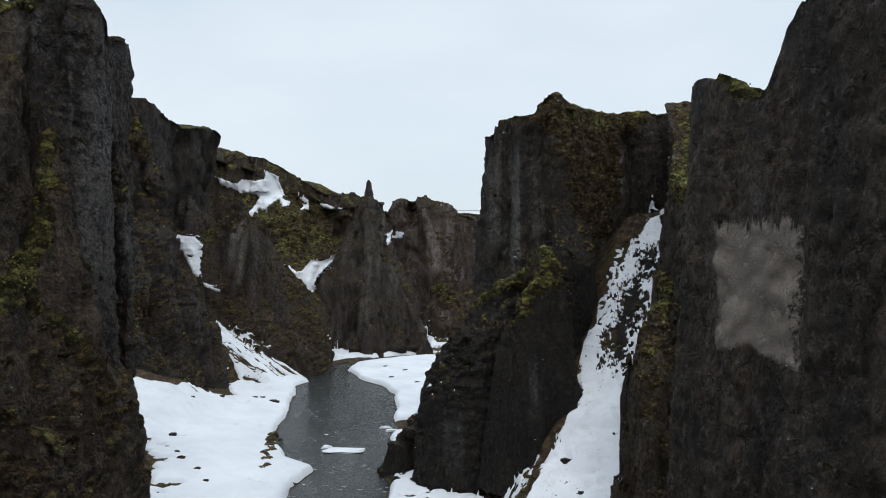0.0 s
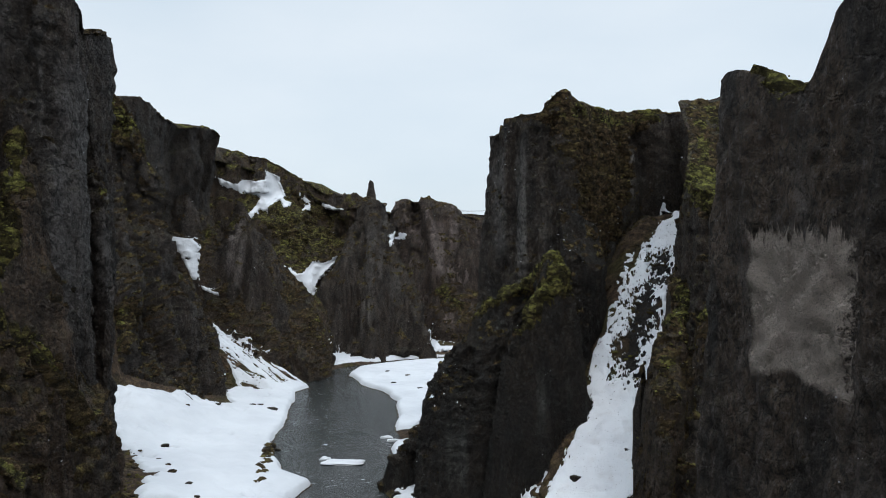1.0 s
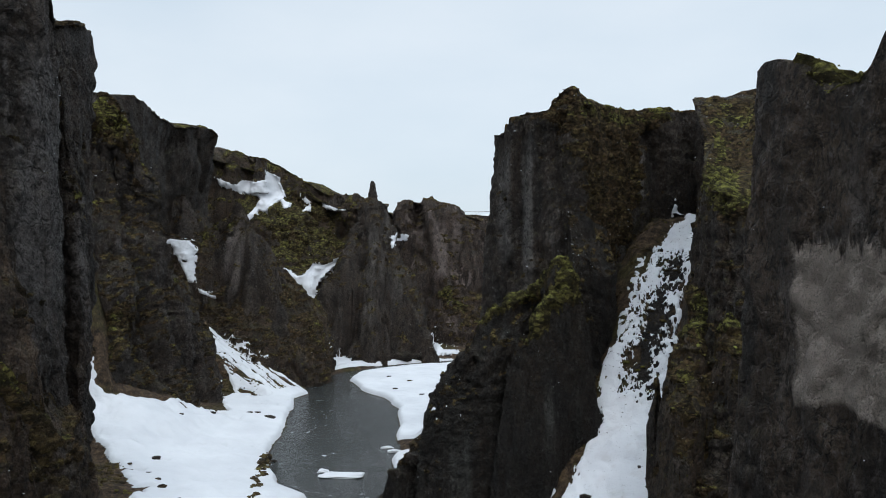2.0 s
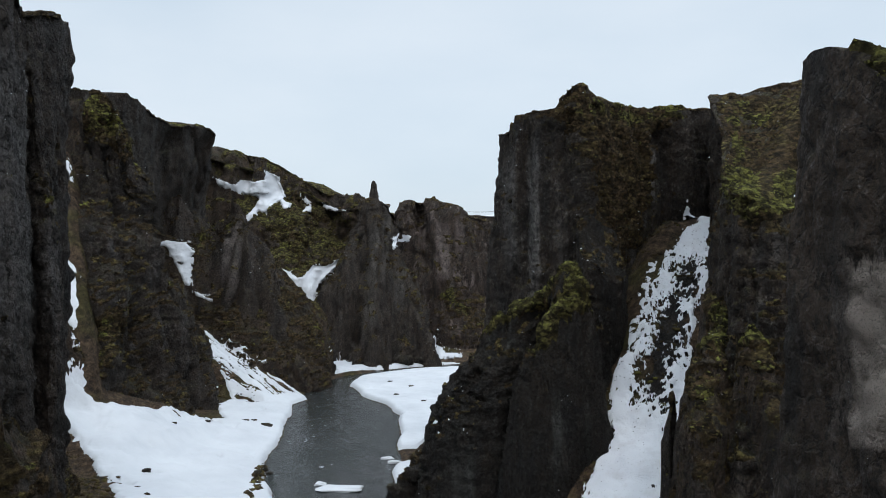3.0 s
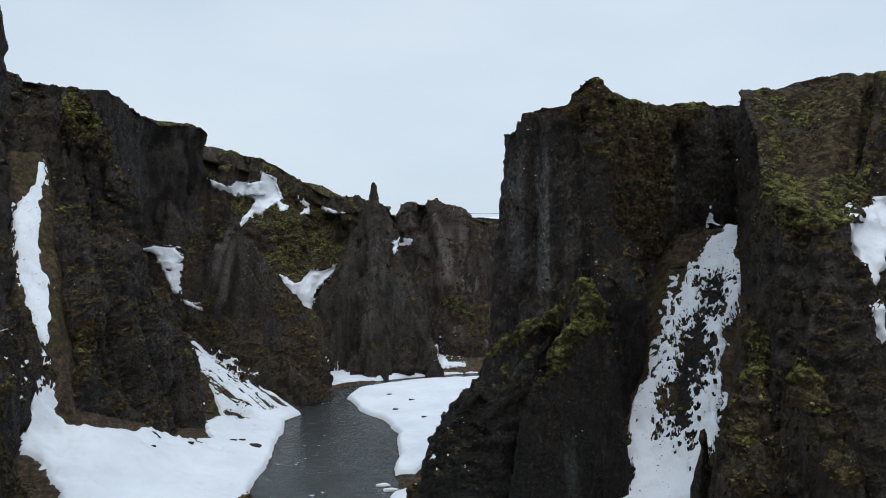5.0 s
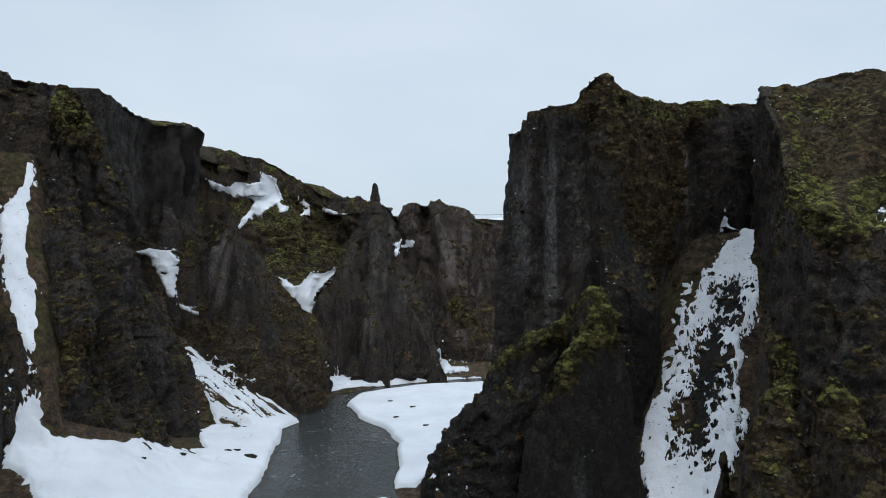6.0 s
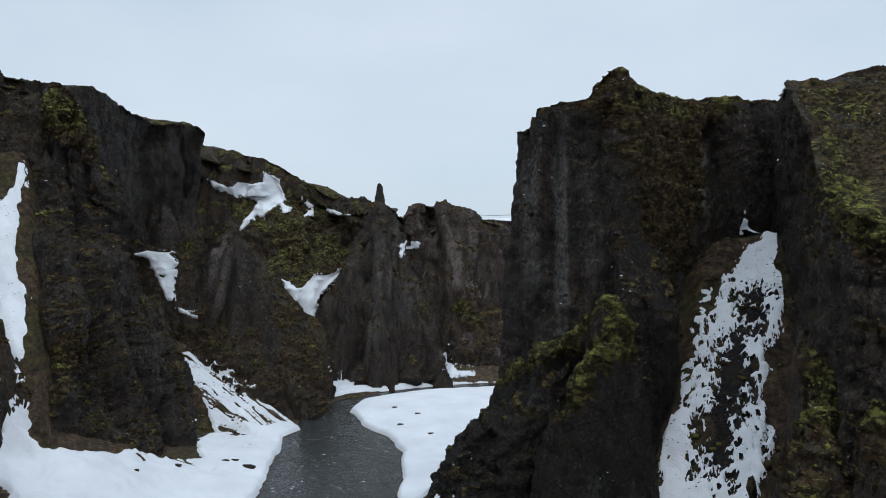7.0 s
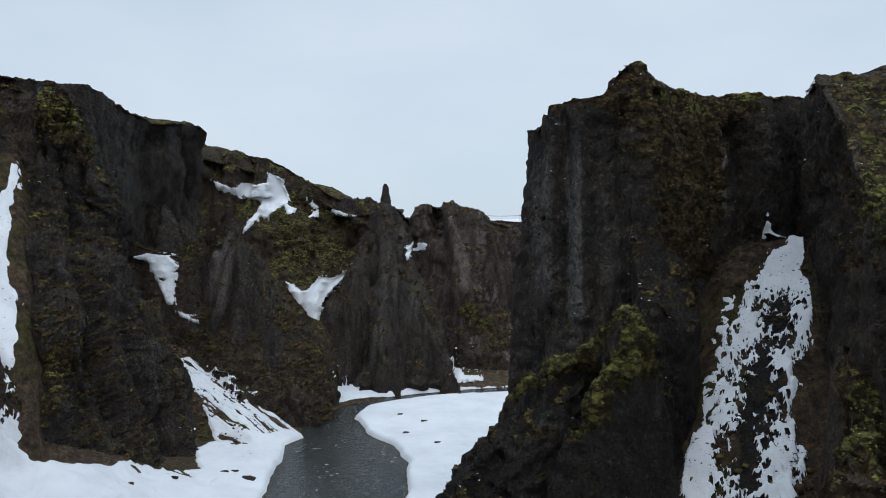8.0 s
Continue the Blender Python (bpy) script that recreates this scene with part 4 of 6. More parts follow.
crag("hillside", "brown mossy slope running down to the river", "slope", [
    (-62, 198, -61, 209, 21.5), (-47, 193, -55, 210, 24), (-37, 201, -50, 220, 31), (-30.2, 210, -44.2, 226, 28), (-28.8, 217, -38.6, 227, 21.5), (-29, 225, -33.3, 227, 14.5), (-33, 236, -38, 233, 18),
    (-46, 245, -48, 238, 30), (-78, 252, -67, 243, 37), (-86, 205, -77, 222, 36.5)],
    0.42, ROCK_BROWN, TURF, seed=41, lump=1.8, groove=2.4, rough=0.8, moss=0.35, side=((0, 0), (0.35, 0.1), (0.7, 0.45), (1, 1)), flute=8, tuft_size=0.55)
crag("scree_slope", "dark scree below a tuff wall", "slope", [
    (-60, 199, -65, 208, 35.5), (-54.5, 204, -60.5, 212, 33.5), (-60, 216, -64, 219, 37), (-80, 224, -75, 222, 39), (-80, 198, -75, 206, 39)],
    0.4, ROCK_BROWN, TURF, seed=42, lump=0.8, groove=0.6, rough=0.6, moss=0.2, tuft_size=0.45)
crag("rock_spur", "dark pointed spur before a tall tuff wall", "rock", [
    (-70, 205, -69, 213, 46.4), (-65.5, 204, -67.2, 213, 47), (-61.5, 206, -65.6, 216, 43), (-59, 209, -64, 220, 39.6), (-57, 213, -61.6, 223, 38.4), (-60, 227, -62, 227, 38.6), (-73, 226, -71, 222, 45)],
    0.4, ROCK_SPUR, MOSS, seed=44, foot=16, lump=0.6, groove=1.6, rough=0.6, moss=-0.05, soft=0.8, side=((0, 0), (0.5, 0.3), (1, 1)), flute=5, tuft_size=0.5, lean=0.4)
crag("rock_spire", "small pale streaked spire on a mossy slope", "rock", [
    (-63, 214, -59, 224, 40.5), (-57, 208.5, -56.8, 223, 46), (-51, 210.5, -55.2, 224, 45.4), (-46.5, 218, -51, 226, 36), (-48, 230, -52, 229, 36), (-58, 236, -57, 228, 41), (-68, 222, -62, 225, 41.5)],
    0.42, ROCK_SPUR, MOSS, seed=43, foot=12, lump=0.7, groove=2.6, rough=0.7, moss=0.05, soft=0.9, side=((0, 0), (0.4, 0.45), (1, 1)), flute=5, tuft_size=0.55, lean=0.42)
crag("hillside", "green brown hillside below the plateau rim", "slope", [
    (-70, 258, -80, 290, 68), (-50, 246, -65.5, 293, 65), (-43, 248, -58, 294, 61.8), (-37, 255, -53, 295, 58.5), (-31, 262, -47.5, 296, 52), (-26, 275, -43, 296, 49.8), (-22, 286, -39, 295.5, 52.5), (-15, 290, -33, 296, 51.5), (-12, 294, -26, 301, 49),
    (-10, 330, -20, 330, 46), (-60, 345, -60, 340, 60), (-110, 345, -105, 340, 68), (-110, 250, -100, 255, 68)], 0.7, ROCK_BROWN, MOSS_DULL, seed=46, lump=4.0, groove=6, rough=1.5, moss=0.35, flute=11, soft=1.4, tuft_size=0.8)

# the peaks at the river's bend
crag("rock_spire", "grey brown rock peak above the river bend", "rock", [
    (-41, 253, -41, 252, -34, 262, -29.5, 269, 46), (-34, 246, -36.5, 249, -32.5, 261, -28.5, 268.5, 47), (-27.5, 239.5, -28, 245, -27, 255, -25.8, 265.5, 49.5), (-21, 245, -21, 251, -23, 262, -23.5, 268, 49),
    (-13, 243.5, -14, 250, -19, 260, -21.8, 267.5, 48.5), (-5.5, 250, -8, 255, -16.5, 269, -20, 272, 47), (-6, 275, -9, 275, -17, 278, -20, 278, 48), (-38, 280, -38, 280, -33, 280, -30, 278, 48)],
    0.45, ROCK_PEAK, MOSS, seed=51, levels=FOUR, lump=0.8, groove=2.6, rough=0.8, moss=-0.3, soft=0.5, flute=6, tuft_size=0.6)
crag("rock_outcrop", "dark rounded rock dome at a peak's foot", "rock", [
    (-36.5, 248, -41.2, 250.5, -35, 255, 28), (-33, 243.8, -36, 246.5, -32.5, 252, 29.5), (-28.5, 243, -30, 246, -30, 252, 31), (-26, 246, -27, 250, -28.5, 254.5, 32), (-28, 257, -28, 257, -30, 258, 32), (-37, 258, -41, 257.5, -35, 258, 29)],
    0.4, ROCK_PEAK, MOSS, seed=54, levels=LOW3, lump=0.8, groove=1.2, rough=0.7, moss=-0.2, soft=1.0, flute=6, tuft_size=0.55)
crag("rock_outcrop", "dark rock knob on a green hillside", "rock", [
    (-69, 284, -67.6, 287, 63.6), (-66, 282.5, -66, 286, 64.6), (-62.5, 284, -63.6, 287, 64), (-62, 290, -63.4, 290, 63.4), (-69, 290, -67.4, 290, 63.2)],
    0.5, ROCK_PEAK, MOSS, seed=55, foot=52, lump=0.6, groove=1.2, rough=0.6, moss=0.0, soft=0.8, tuft_size=0.55)
crag("rock_pinnacle", "thin dark rock pinnacle on a ridge", "rock", [
    (-27.4, 268, -25.8, 269.3, 54), (-24.6, 266.8, -25.0, 268.6, 55.4), (-21.8, 268, -24.0, 269.3, 54.6), (-22.4, 272.5, -24.2, 271, 53.6), (-26.8, 272.5, -25.6, 271, 53.6)],
    0.35, ROCK_PEAK, None, seed=53, foot=44, lump=0.3, groove=0.3, rough=0.3, soft=0.2, side=((0, 0), (0.3, 0.45), (0.7, 0.8), (1, 1)))
crag("cliff", "pinkish grey rock wall with flat tops", "cliff", [
    (-19, 275, -17, 285, -17.5, 300, 50), (-12, 271, -13, 285, -15, 300, 51), (-9, 272, -11, 289, -12, 302, 47), (-5, 268, -6, 282, -7.3, 298, 50.8), (1, 267, 0, 281, -1.9, 298, 49.4), (6, 269, 5, 284, 3.8, 298, 47.6),
    (9, 272, 8, 288, 6, 301, 44.6), (24, 275, 18, 288, 15, 305, 43.4), (60, 280, 50, 290, 50, 300, 42), (60, 330, 55, 330, 50, 330, 42), (-20, 335, -20, 335, -20, 330, 46)],
    0.6, ROCK_FAR, TURF, seed=56, levels=LOW3, lump=1.6, groove=4.5, rough=0.8, moss=-0.2, soft=0.6, flute=8, tuft_size=0.7)
crag("rock_outcrop", "mossy mound at the foot of the far wall", "rock", [
    (-8, 270, -6, 277, 17), (-2, 265, -1, 276, 21), (6, 264, 4, 276, 21), (14, 267, 11, 277, 17), (16, 282, 11, 282, 18), (-8, 284, -6, 283, 18)],
    0.5, ROCK_FAR, TURF, seed=58, lump=0.8, groove=1.5, rough=0.9, moss=0.25, side=((0, 0), (0.4, 0.2), (1, 1)))

# the great cliff on the right bank, its buttress and the ridge beyond the gully
crag("cliff", "massive dark tuff cliff with fluted face", "cliff", [
    (2.8, 123, 4.9, 123.5, 6.4, 124, 49.4), (4.2, 118, 5.6, 120, 7.6, 121.3, 49.5), (6.5, 115.5, 7.2, 118, 8.5, 120, 51.3), (10, 114, 10.4, 116.3, 11.5, 118.4, 51.5), (13.0, 113, 12.9, 115, 13.0, 117.4, 51.5), (14.2, 112.7, 14.0, 114.9, 14.1, 117, 53.6), (15.2, 112.6, 15.0, 114.8, 15.2, 116.8, 54.5), (16.4, 113, 16.2, 115.2, 16.5, 116.9, 54.1),
    (17.5, 114, 17.2, 115.6, 17.4, 117, 53), (19, 115.5, 18.6, 118, 18.4, 120.4, 52.9), (27, 120, 26, 128, 26.5, 133, 54.1), (33, 129, 32.4, 133.5, 31.6, 135, 54.5), (54, 136, 54, 138, 54, 139, 54.9), (60, 185, 60, 185, 60, 185, 55.6),
    (6, 142, 8, 142, 9.5, 142, 50.4)],
    0.3, ROCK_FLUTED, MOSS, seed=61, levels=LOW3, lump=0.5, groove=1.3, rough=0.55, moss=0.0, soft=1.1, crest=(38, 160, 54), spots=((21, 121, 46, 9, 0.65), (27, 129, 49, 9, 0.6), (23, 123, 34, 9, 0.6)), flute=5, tuft_size=0.33, lean=0.42)
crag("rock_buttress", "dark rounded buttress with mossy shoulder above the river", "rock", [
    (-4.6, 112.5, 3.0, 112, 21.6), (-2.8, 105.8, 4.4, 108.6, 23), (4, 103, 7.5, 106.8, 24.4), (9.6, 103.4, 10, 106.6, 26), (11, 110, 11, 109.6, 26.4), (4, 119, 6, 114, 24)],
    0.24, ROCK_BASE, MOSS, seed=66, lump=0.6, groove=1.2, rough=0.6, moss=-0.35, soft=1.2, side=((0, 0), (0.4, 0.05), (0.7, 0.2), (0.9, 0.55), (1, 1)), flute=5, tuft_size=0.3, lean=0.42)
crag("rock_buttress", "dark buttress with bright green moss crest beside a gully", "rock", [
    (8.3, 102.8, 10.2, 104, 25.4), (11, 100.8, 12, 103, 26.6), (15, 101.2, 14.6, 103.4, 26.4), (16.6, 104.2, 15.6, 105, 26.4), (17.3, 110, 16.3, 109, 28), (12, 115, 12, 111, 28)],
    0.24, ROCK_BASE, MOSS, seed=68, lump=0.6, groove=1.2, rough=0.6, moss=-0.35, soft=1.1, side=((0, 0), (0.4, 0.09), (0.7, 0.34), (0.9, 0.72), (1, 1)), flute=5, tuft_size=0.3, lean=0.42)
crag("rock_outcrop", "low dark boulder mound with green moss", "rock", [
    (-8.3, 120, -4.5, 121.5, 6.8), (-5, 117.5, -3, 120.5, 7.2), (1, 117, 0, 120, 7), (3, 124, 0, 123, 7), (-4, 129, -3.5, 125, 7), (-8, 125, -5, 123.5, 6.6)],
    0.2, ROCK, MOSS, seed=69, lump=0.4, groove=0.2, rough=0.3, moss=0.45, soft=0.8, side=((0, 0), (0.5, 0.25), (1, 1)), tuft_size=0.25)
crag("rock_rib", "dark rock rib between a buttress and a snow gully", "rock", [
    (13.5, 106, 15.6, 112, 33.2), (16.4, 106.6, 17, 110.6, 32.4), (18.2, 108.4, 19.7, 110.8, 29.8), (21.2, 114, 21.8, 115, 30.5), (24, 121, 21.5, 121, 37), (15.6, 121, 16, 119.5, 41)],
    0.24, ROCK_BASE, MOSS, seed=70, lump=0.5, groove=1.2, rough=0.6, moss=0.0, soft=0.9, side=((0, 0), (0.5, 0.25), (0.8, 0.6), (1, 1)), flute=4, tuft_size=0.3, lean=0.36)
crag("rocky_ridge", "steep dark fin with mossy crest and brown slope", "ridge", [
    (40, 134, 39, 134, 38.8, 135.5, 53.4), (35, 118, 34, 116.5, 32.2, 115, 52.6), (33, 110, 32.2, 110.5, 30.4, 111, 52.4), (28.6, 103, 29.6, 103, 29.8, 103.5, 46.6), (24.4, 95.5, 25.8, 95.5, 27.4, 96.4, 42.7), (19.2, 87.5, 22.6, 88.5, 25.4, 89.4, 39.2),
    (16.5, 80, 21.2, 83.5, 26.4, 87, 38.6), (19, 73, 24, 79.5, 28.6, 86, 36.8), (28, 69, 30, 78.5, 31.5, 88.5, 37.6), (38, 70, 38, 81, 35.5, 96, 41.5), (50, 70, 48, 85, 42, 104, 51.7), (70, 75, 68, 85, 60, 100, 56), (70, 135, 70, 132, 66, 130, 56)],
    0.34, ROCK_FIN, MOSS, seed=71, levels=LOW3, lump=0.8, groove=1.6, rough=0.7, moss=0.04, soft=1.5, crest=(48, 118, 55), flute=6, tuft_size=0.32, lean=0.28, spots=((29.5, 98, 41, 5, 0.8), (28.5, 92, 37, 5, 0.7), (38, 104, 48, 10, 0.4)))
ridge("rock_arete", "grey brown ribs running down a peak to the river", "rock", [
    [(-24.7, 266.0, 47.0), (-24.0, 261.0, 42.0), (-22.5, 256.0, 34.4), (-20.9, 252.5, 29.4), (-21.9, 248.0, 22.9), (-22.6, 244.0, 15.4), (-23.2, 240.5, 7.8)],
    [(-21.9, 268.0, 42.4), (-20.0, 264.0, 35.6), (-17.2, 257.0, 26.1), (-13.5, 253.0, 19.8), (-9.3, 250.0, 13.6), (-6.5, 246.0, 6.8)]],
    0.35, ROCK_PEAK, MOSS, seed=81, foot=0, moss=-0.25, cap=1.0, cap_width=1.3, flank=3.2, reach=9, tuft_size=0.5, groove=1.4, lump=0.6, rough=0.6)
ridge("rock_arete", "dark domed shoulder of a peak beside the river", "rock", [
    [(-28.7, 262.0, 39.0), (-31.3, 252.0, 31.4), (-34.3, 249.0, 25.3), (-36.7, 247.0, 19.0), (-35.5, 244.5, 11.7), (-33.0, 243.0, 5.1)]],
    0.35, ROCK_PEAK, MOSS, seed=82, foot=0, moss=-0.1, cap=0.9, cap_width=2.4, flank=3.0, reach=9, tuft_size=0.5, groove=1.2, lump=0.6, rough=0.6)
ridge("rock_arete", "pinkish grey ribs of a far rock wall", "rock", [
    [(-7.8, 297.0, 49.9), (-5.8, 292.0, 43.1), (-2.9, 285.0, 33.9), (-0.6, 279.0, 25.3), (0.7, 274.0, 17.0)],
    [(-15.9, 298.0, 49.6), (-13.6, 293.0, 43.1), (-11.5, 289.0, 35.7), (-10.6, 284.0, 28.6)],
    [(4.9, 298.0, 43.6), (7.0, 290.0, 35.7), (8.2, 282.0, 26.9)]],
    0.4, ROCK_FAR, TURF, seed=83, foot=6, moss=-0.25, cap=1.0, cap_width=1.4, flank=2.8, reach=10, tuft_size=0.6, groove=1.6, lump=0.6, rough=0.7)
ridge("rock_outcrop", "low dark rock knobs along a hill crest", "rock", [
    [(-41.9, 297.0, 52.0), (-39.6, 296.5, 53.1), (-37.3, 296.0, 52.3), (-34.7, 296.0, 52.3), (-33.4, 295.0, 53.0), (-30.7, 293.0, 52.0)]],
    0.3, ROCK_PEAK, MOSS, seed=84, foot=47, moss=-0.1, cap=1.0, cap_width=0.7, flank=2.2, reach=5, tuft_size=0.4, groove=0.5, lump=0.5, rough=0.6)
ridge("rock_rib", "mossy rock rib beside a snow gully", "rock", [
    [(25.6, 93, 30.4), (25.4, 91.5, 29.1), (25.3, 89.5, 27.5), (23.7, 88, 25.7), (22.9, 86.3, 24.0), (22.2, 84.6, 22.2), (21.2, 82.4, 20), (20.2, 80.2, 16)]],
    0.17, ROCK_BROWN, MOSS, seed=73, moss=0.5, flank=9.0, reach=5, tuft_size=0.25, lean=0.16)
ridge("rock_rib", "low mossy rock rib on a brown slope", "rock", [
    [(27.2, 87.5, 29), (26.5, 85.5, 27.3), (26.1, 83.8, 26.3), (25.6, 82, 24.4), (25.8, 80.5, 23), (25.9, 79, 21.4), (26, 77, 17)]],
    0.2, ROCK_BROWN, MOSS, seed=75, moss=0.5, flank=5.5, reach=6, tuft_size=0.25, lean=0.16)
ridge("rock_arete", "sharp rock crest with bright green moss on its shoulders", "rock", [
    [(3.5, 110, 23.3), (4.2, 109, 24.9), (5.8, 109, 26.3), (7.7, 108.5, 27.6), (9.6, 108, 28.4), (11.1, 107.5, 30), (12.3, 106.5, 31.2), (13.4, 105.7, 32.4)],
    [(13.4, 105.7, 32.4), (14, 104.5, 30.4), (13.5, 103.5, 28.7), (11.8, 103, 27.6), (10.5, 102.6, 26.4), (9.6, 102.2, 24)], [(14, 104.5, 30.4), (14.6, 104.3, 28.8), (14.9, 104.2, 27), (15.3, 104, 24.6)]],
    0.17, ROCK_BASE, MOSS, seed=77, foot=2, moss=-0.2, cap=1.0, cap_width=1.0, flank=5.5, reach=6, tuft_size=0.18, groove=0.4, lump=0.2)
ridge("rock_arete", "mossy saddle crest between two dark spurs", "rock", [
    [(-55.6, 222.6, 41), (-58, 222.6, 38.6), (-60.8, 222, 37.0), (-64.2, 220, 39), (-65.6, 218.6, 42), (-67.1, 217, 44.6), (-69.2, 214, 46.8)], [(-64.2, 220, 39), (-62.4, 216, 36), (-61, 212, 31)],
    [(-54.1, 221.6, 41.6), (-50.8, 219.6, 37.4), (-47.3, 218.4, 32.2), (-43.7, 217.6, 26.4)]],
    0.3, ROCK_SPUR, MOSS, seed=78, foot=10, moss=0.05, cap=0.9, cap_width=1.3, flank=2.6, tuft_size=0.4, groove=1.0, lump=0.5)

ridge("rock_outcrop", "dark mossy rock knob beside a snow chute", "rock", [
    [(-66.0, 144.5, 27.6), (-63.8, 143.6, 26), (-62.3, 143, 24), (-61.5, 142.9, 20.6), (-61.2, 141.8, 17), (-61.2, 140.6, 13.4)]],
    0.22, ROCK_BROWN, MOSS, seed=80, foot=8, moss=0.3, cap=0.9, cap_width=0.7, flank=4.0, reach=5, tuft_size=0.35, groove=0.3, lump=0.3)
ridge("boulder", "great dark boulder with a moss cap in the river", "boulder", [
    [(-1.6, 116.6, 8.0), (-3.6, 116.2, 7.4), (-5.2, 115.9, 6.2), (-6.5, 115.6, 4.6)]],
    0.14, ROCK_BASE, MOSS, seed=85, foot=-1, moss=0.25, cap=0.6, cap_width=1.5, flank=4.5, reach=6, tuft_size=0.2, groove=0.2, lump=0.3, lean=0.3)
ridge("rock_outcrop", "grey streaked outcrop above a mossy apron", "rock", [
    [(-51.8, 216.5, 39.4), (-52.7, 212.5, 34.5), (-52.8, 209.5, 29.2), (-53.1, 207.5, 24.7), (-52.9, 206, 19.5)],
    [(-51.8, 216.5, 39.4), (-49.8, 211.5, 33.2), (-48.7, 208.5, 27.9), (-48.6, 206.5, 24.1), (-48.5, 205, 19.5)],
    [(-51.2, 215, 36), (-47.5, 211.5, 30.5), (-44.6, 209.5, 25.9), (-42.8, 208, 22.4)],
    [(-52.4, 216, 38), (-57, 214, 35.2), (-59.4, 213, 32.5), (-60.2, 210.5, 28.5), (-59.6, 208, 23)]],
    0.26, ROCK_SPUR, MOSS, seed=79, foot=12, moss=-0.35, cap=1.1, cap_width=0.9, flank=4.2, reach=7, tuft_size=0.4, groove=0.7, lump=0.4, lean=0.34)

# ---- snow ----
from mathutils.bvhtree import BVHTree

_points, _faces, _start = [], [], 0
for _v, _q in SOLIDS + COVERS:
    _points.append(_v)
    _faces.append(_q + _start)
    _start += len(_v)
_points, _faces = np.concatenate(_points), np.concatenate(_faces)
_near = (np.abs(_points[:, 0]) < 130) & (_points[:, 1] > 20) & (_points[:, 1] < 420)
_faces = _faces[_near[_faces].all(axis=1)]
LAND = BVHTree.FromPolygons(_points.tolist(), _faces.tolist())


CRUMBS = []  # small scraps of snow
GRITTY = []  # snow with gravel on it


def inside(px, py, poly):
    """Signed distance into a polygon (positive inside)."""
    a = np.array(poly, float)
    b = np.roll(a, -1, axis=0)
    best, odd = np.full(px.shape, 1e9), np.zeros(px.shape, bool)
    for (ax, ay), (bx, by) in zip(a, b):
        dx, dy = bx - ax, by - ay
        t = np.clip(((px - ax) * dx + (py - ay) * dy) / (dx * dx + dy * dy), 0, 1)
        best = np.minimum(best, np.hypot(px - ax - t * dx, py - ay - t * dy))
        if by != ay:
            odd ^= ((ay > py) != (by > py)) & (px < (bx - ax) * (py - ay) / (by - ay) + ax)
    return np.where(odd, best, -best)


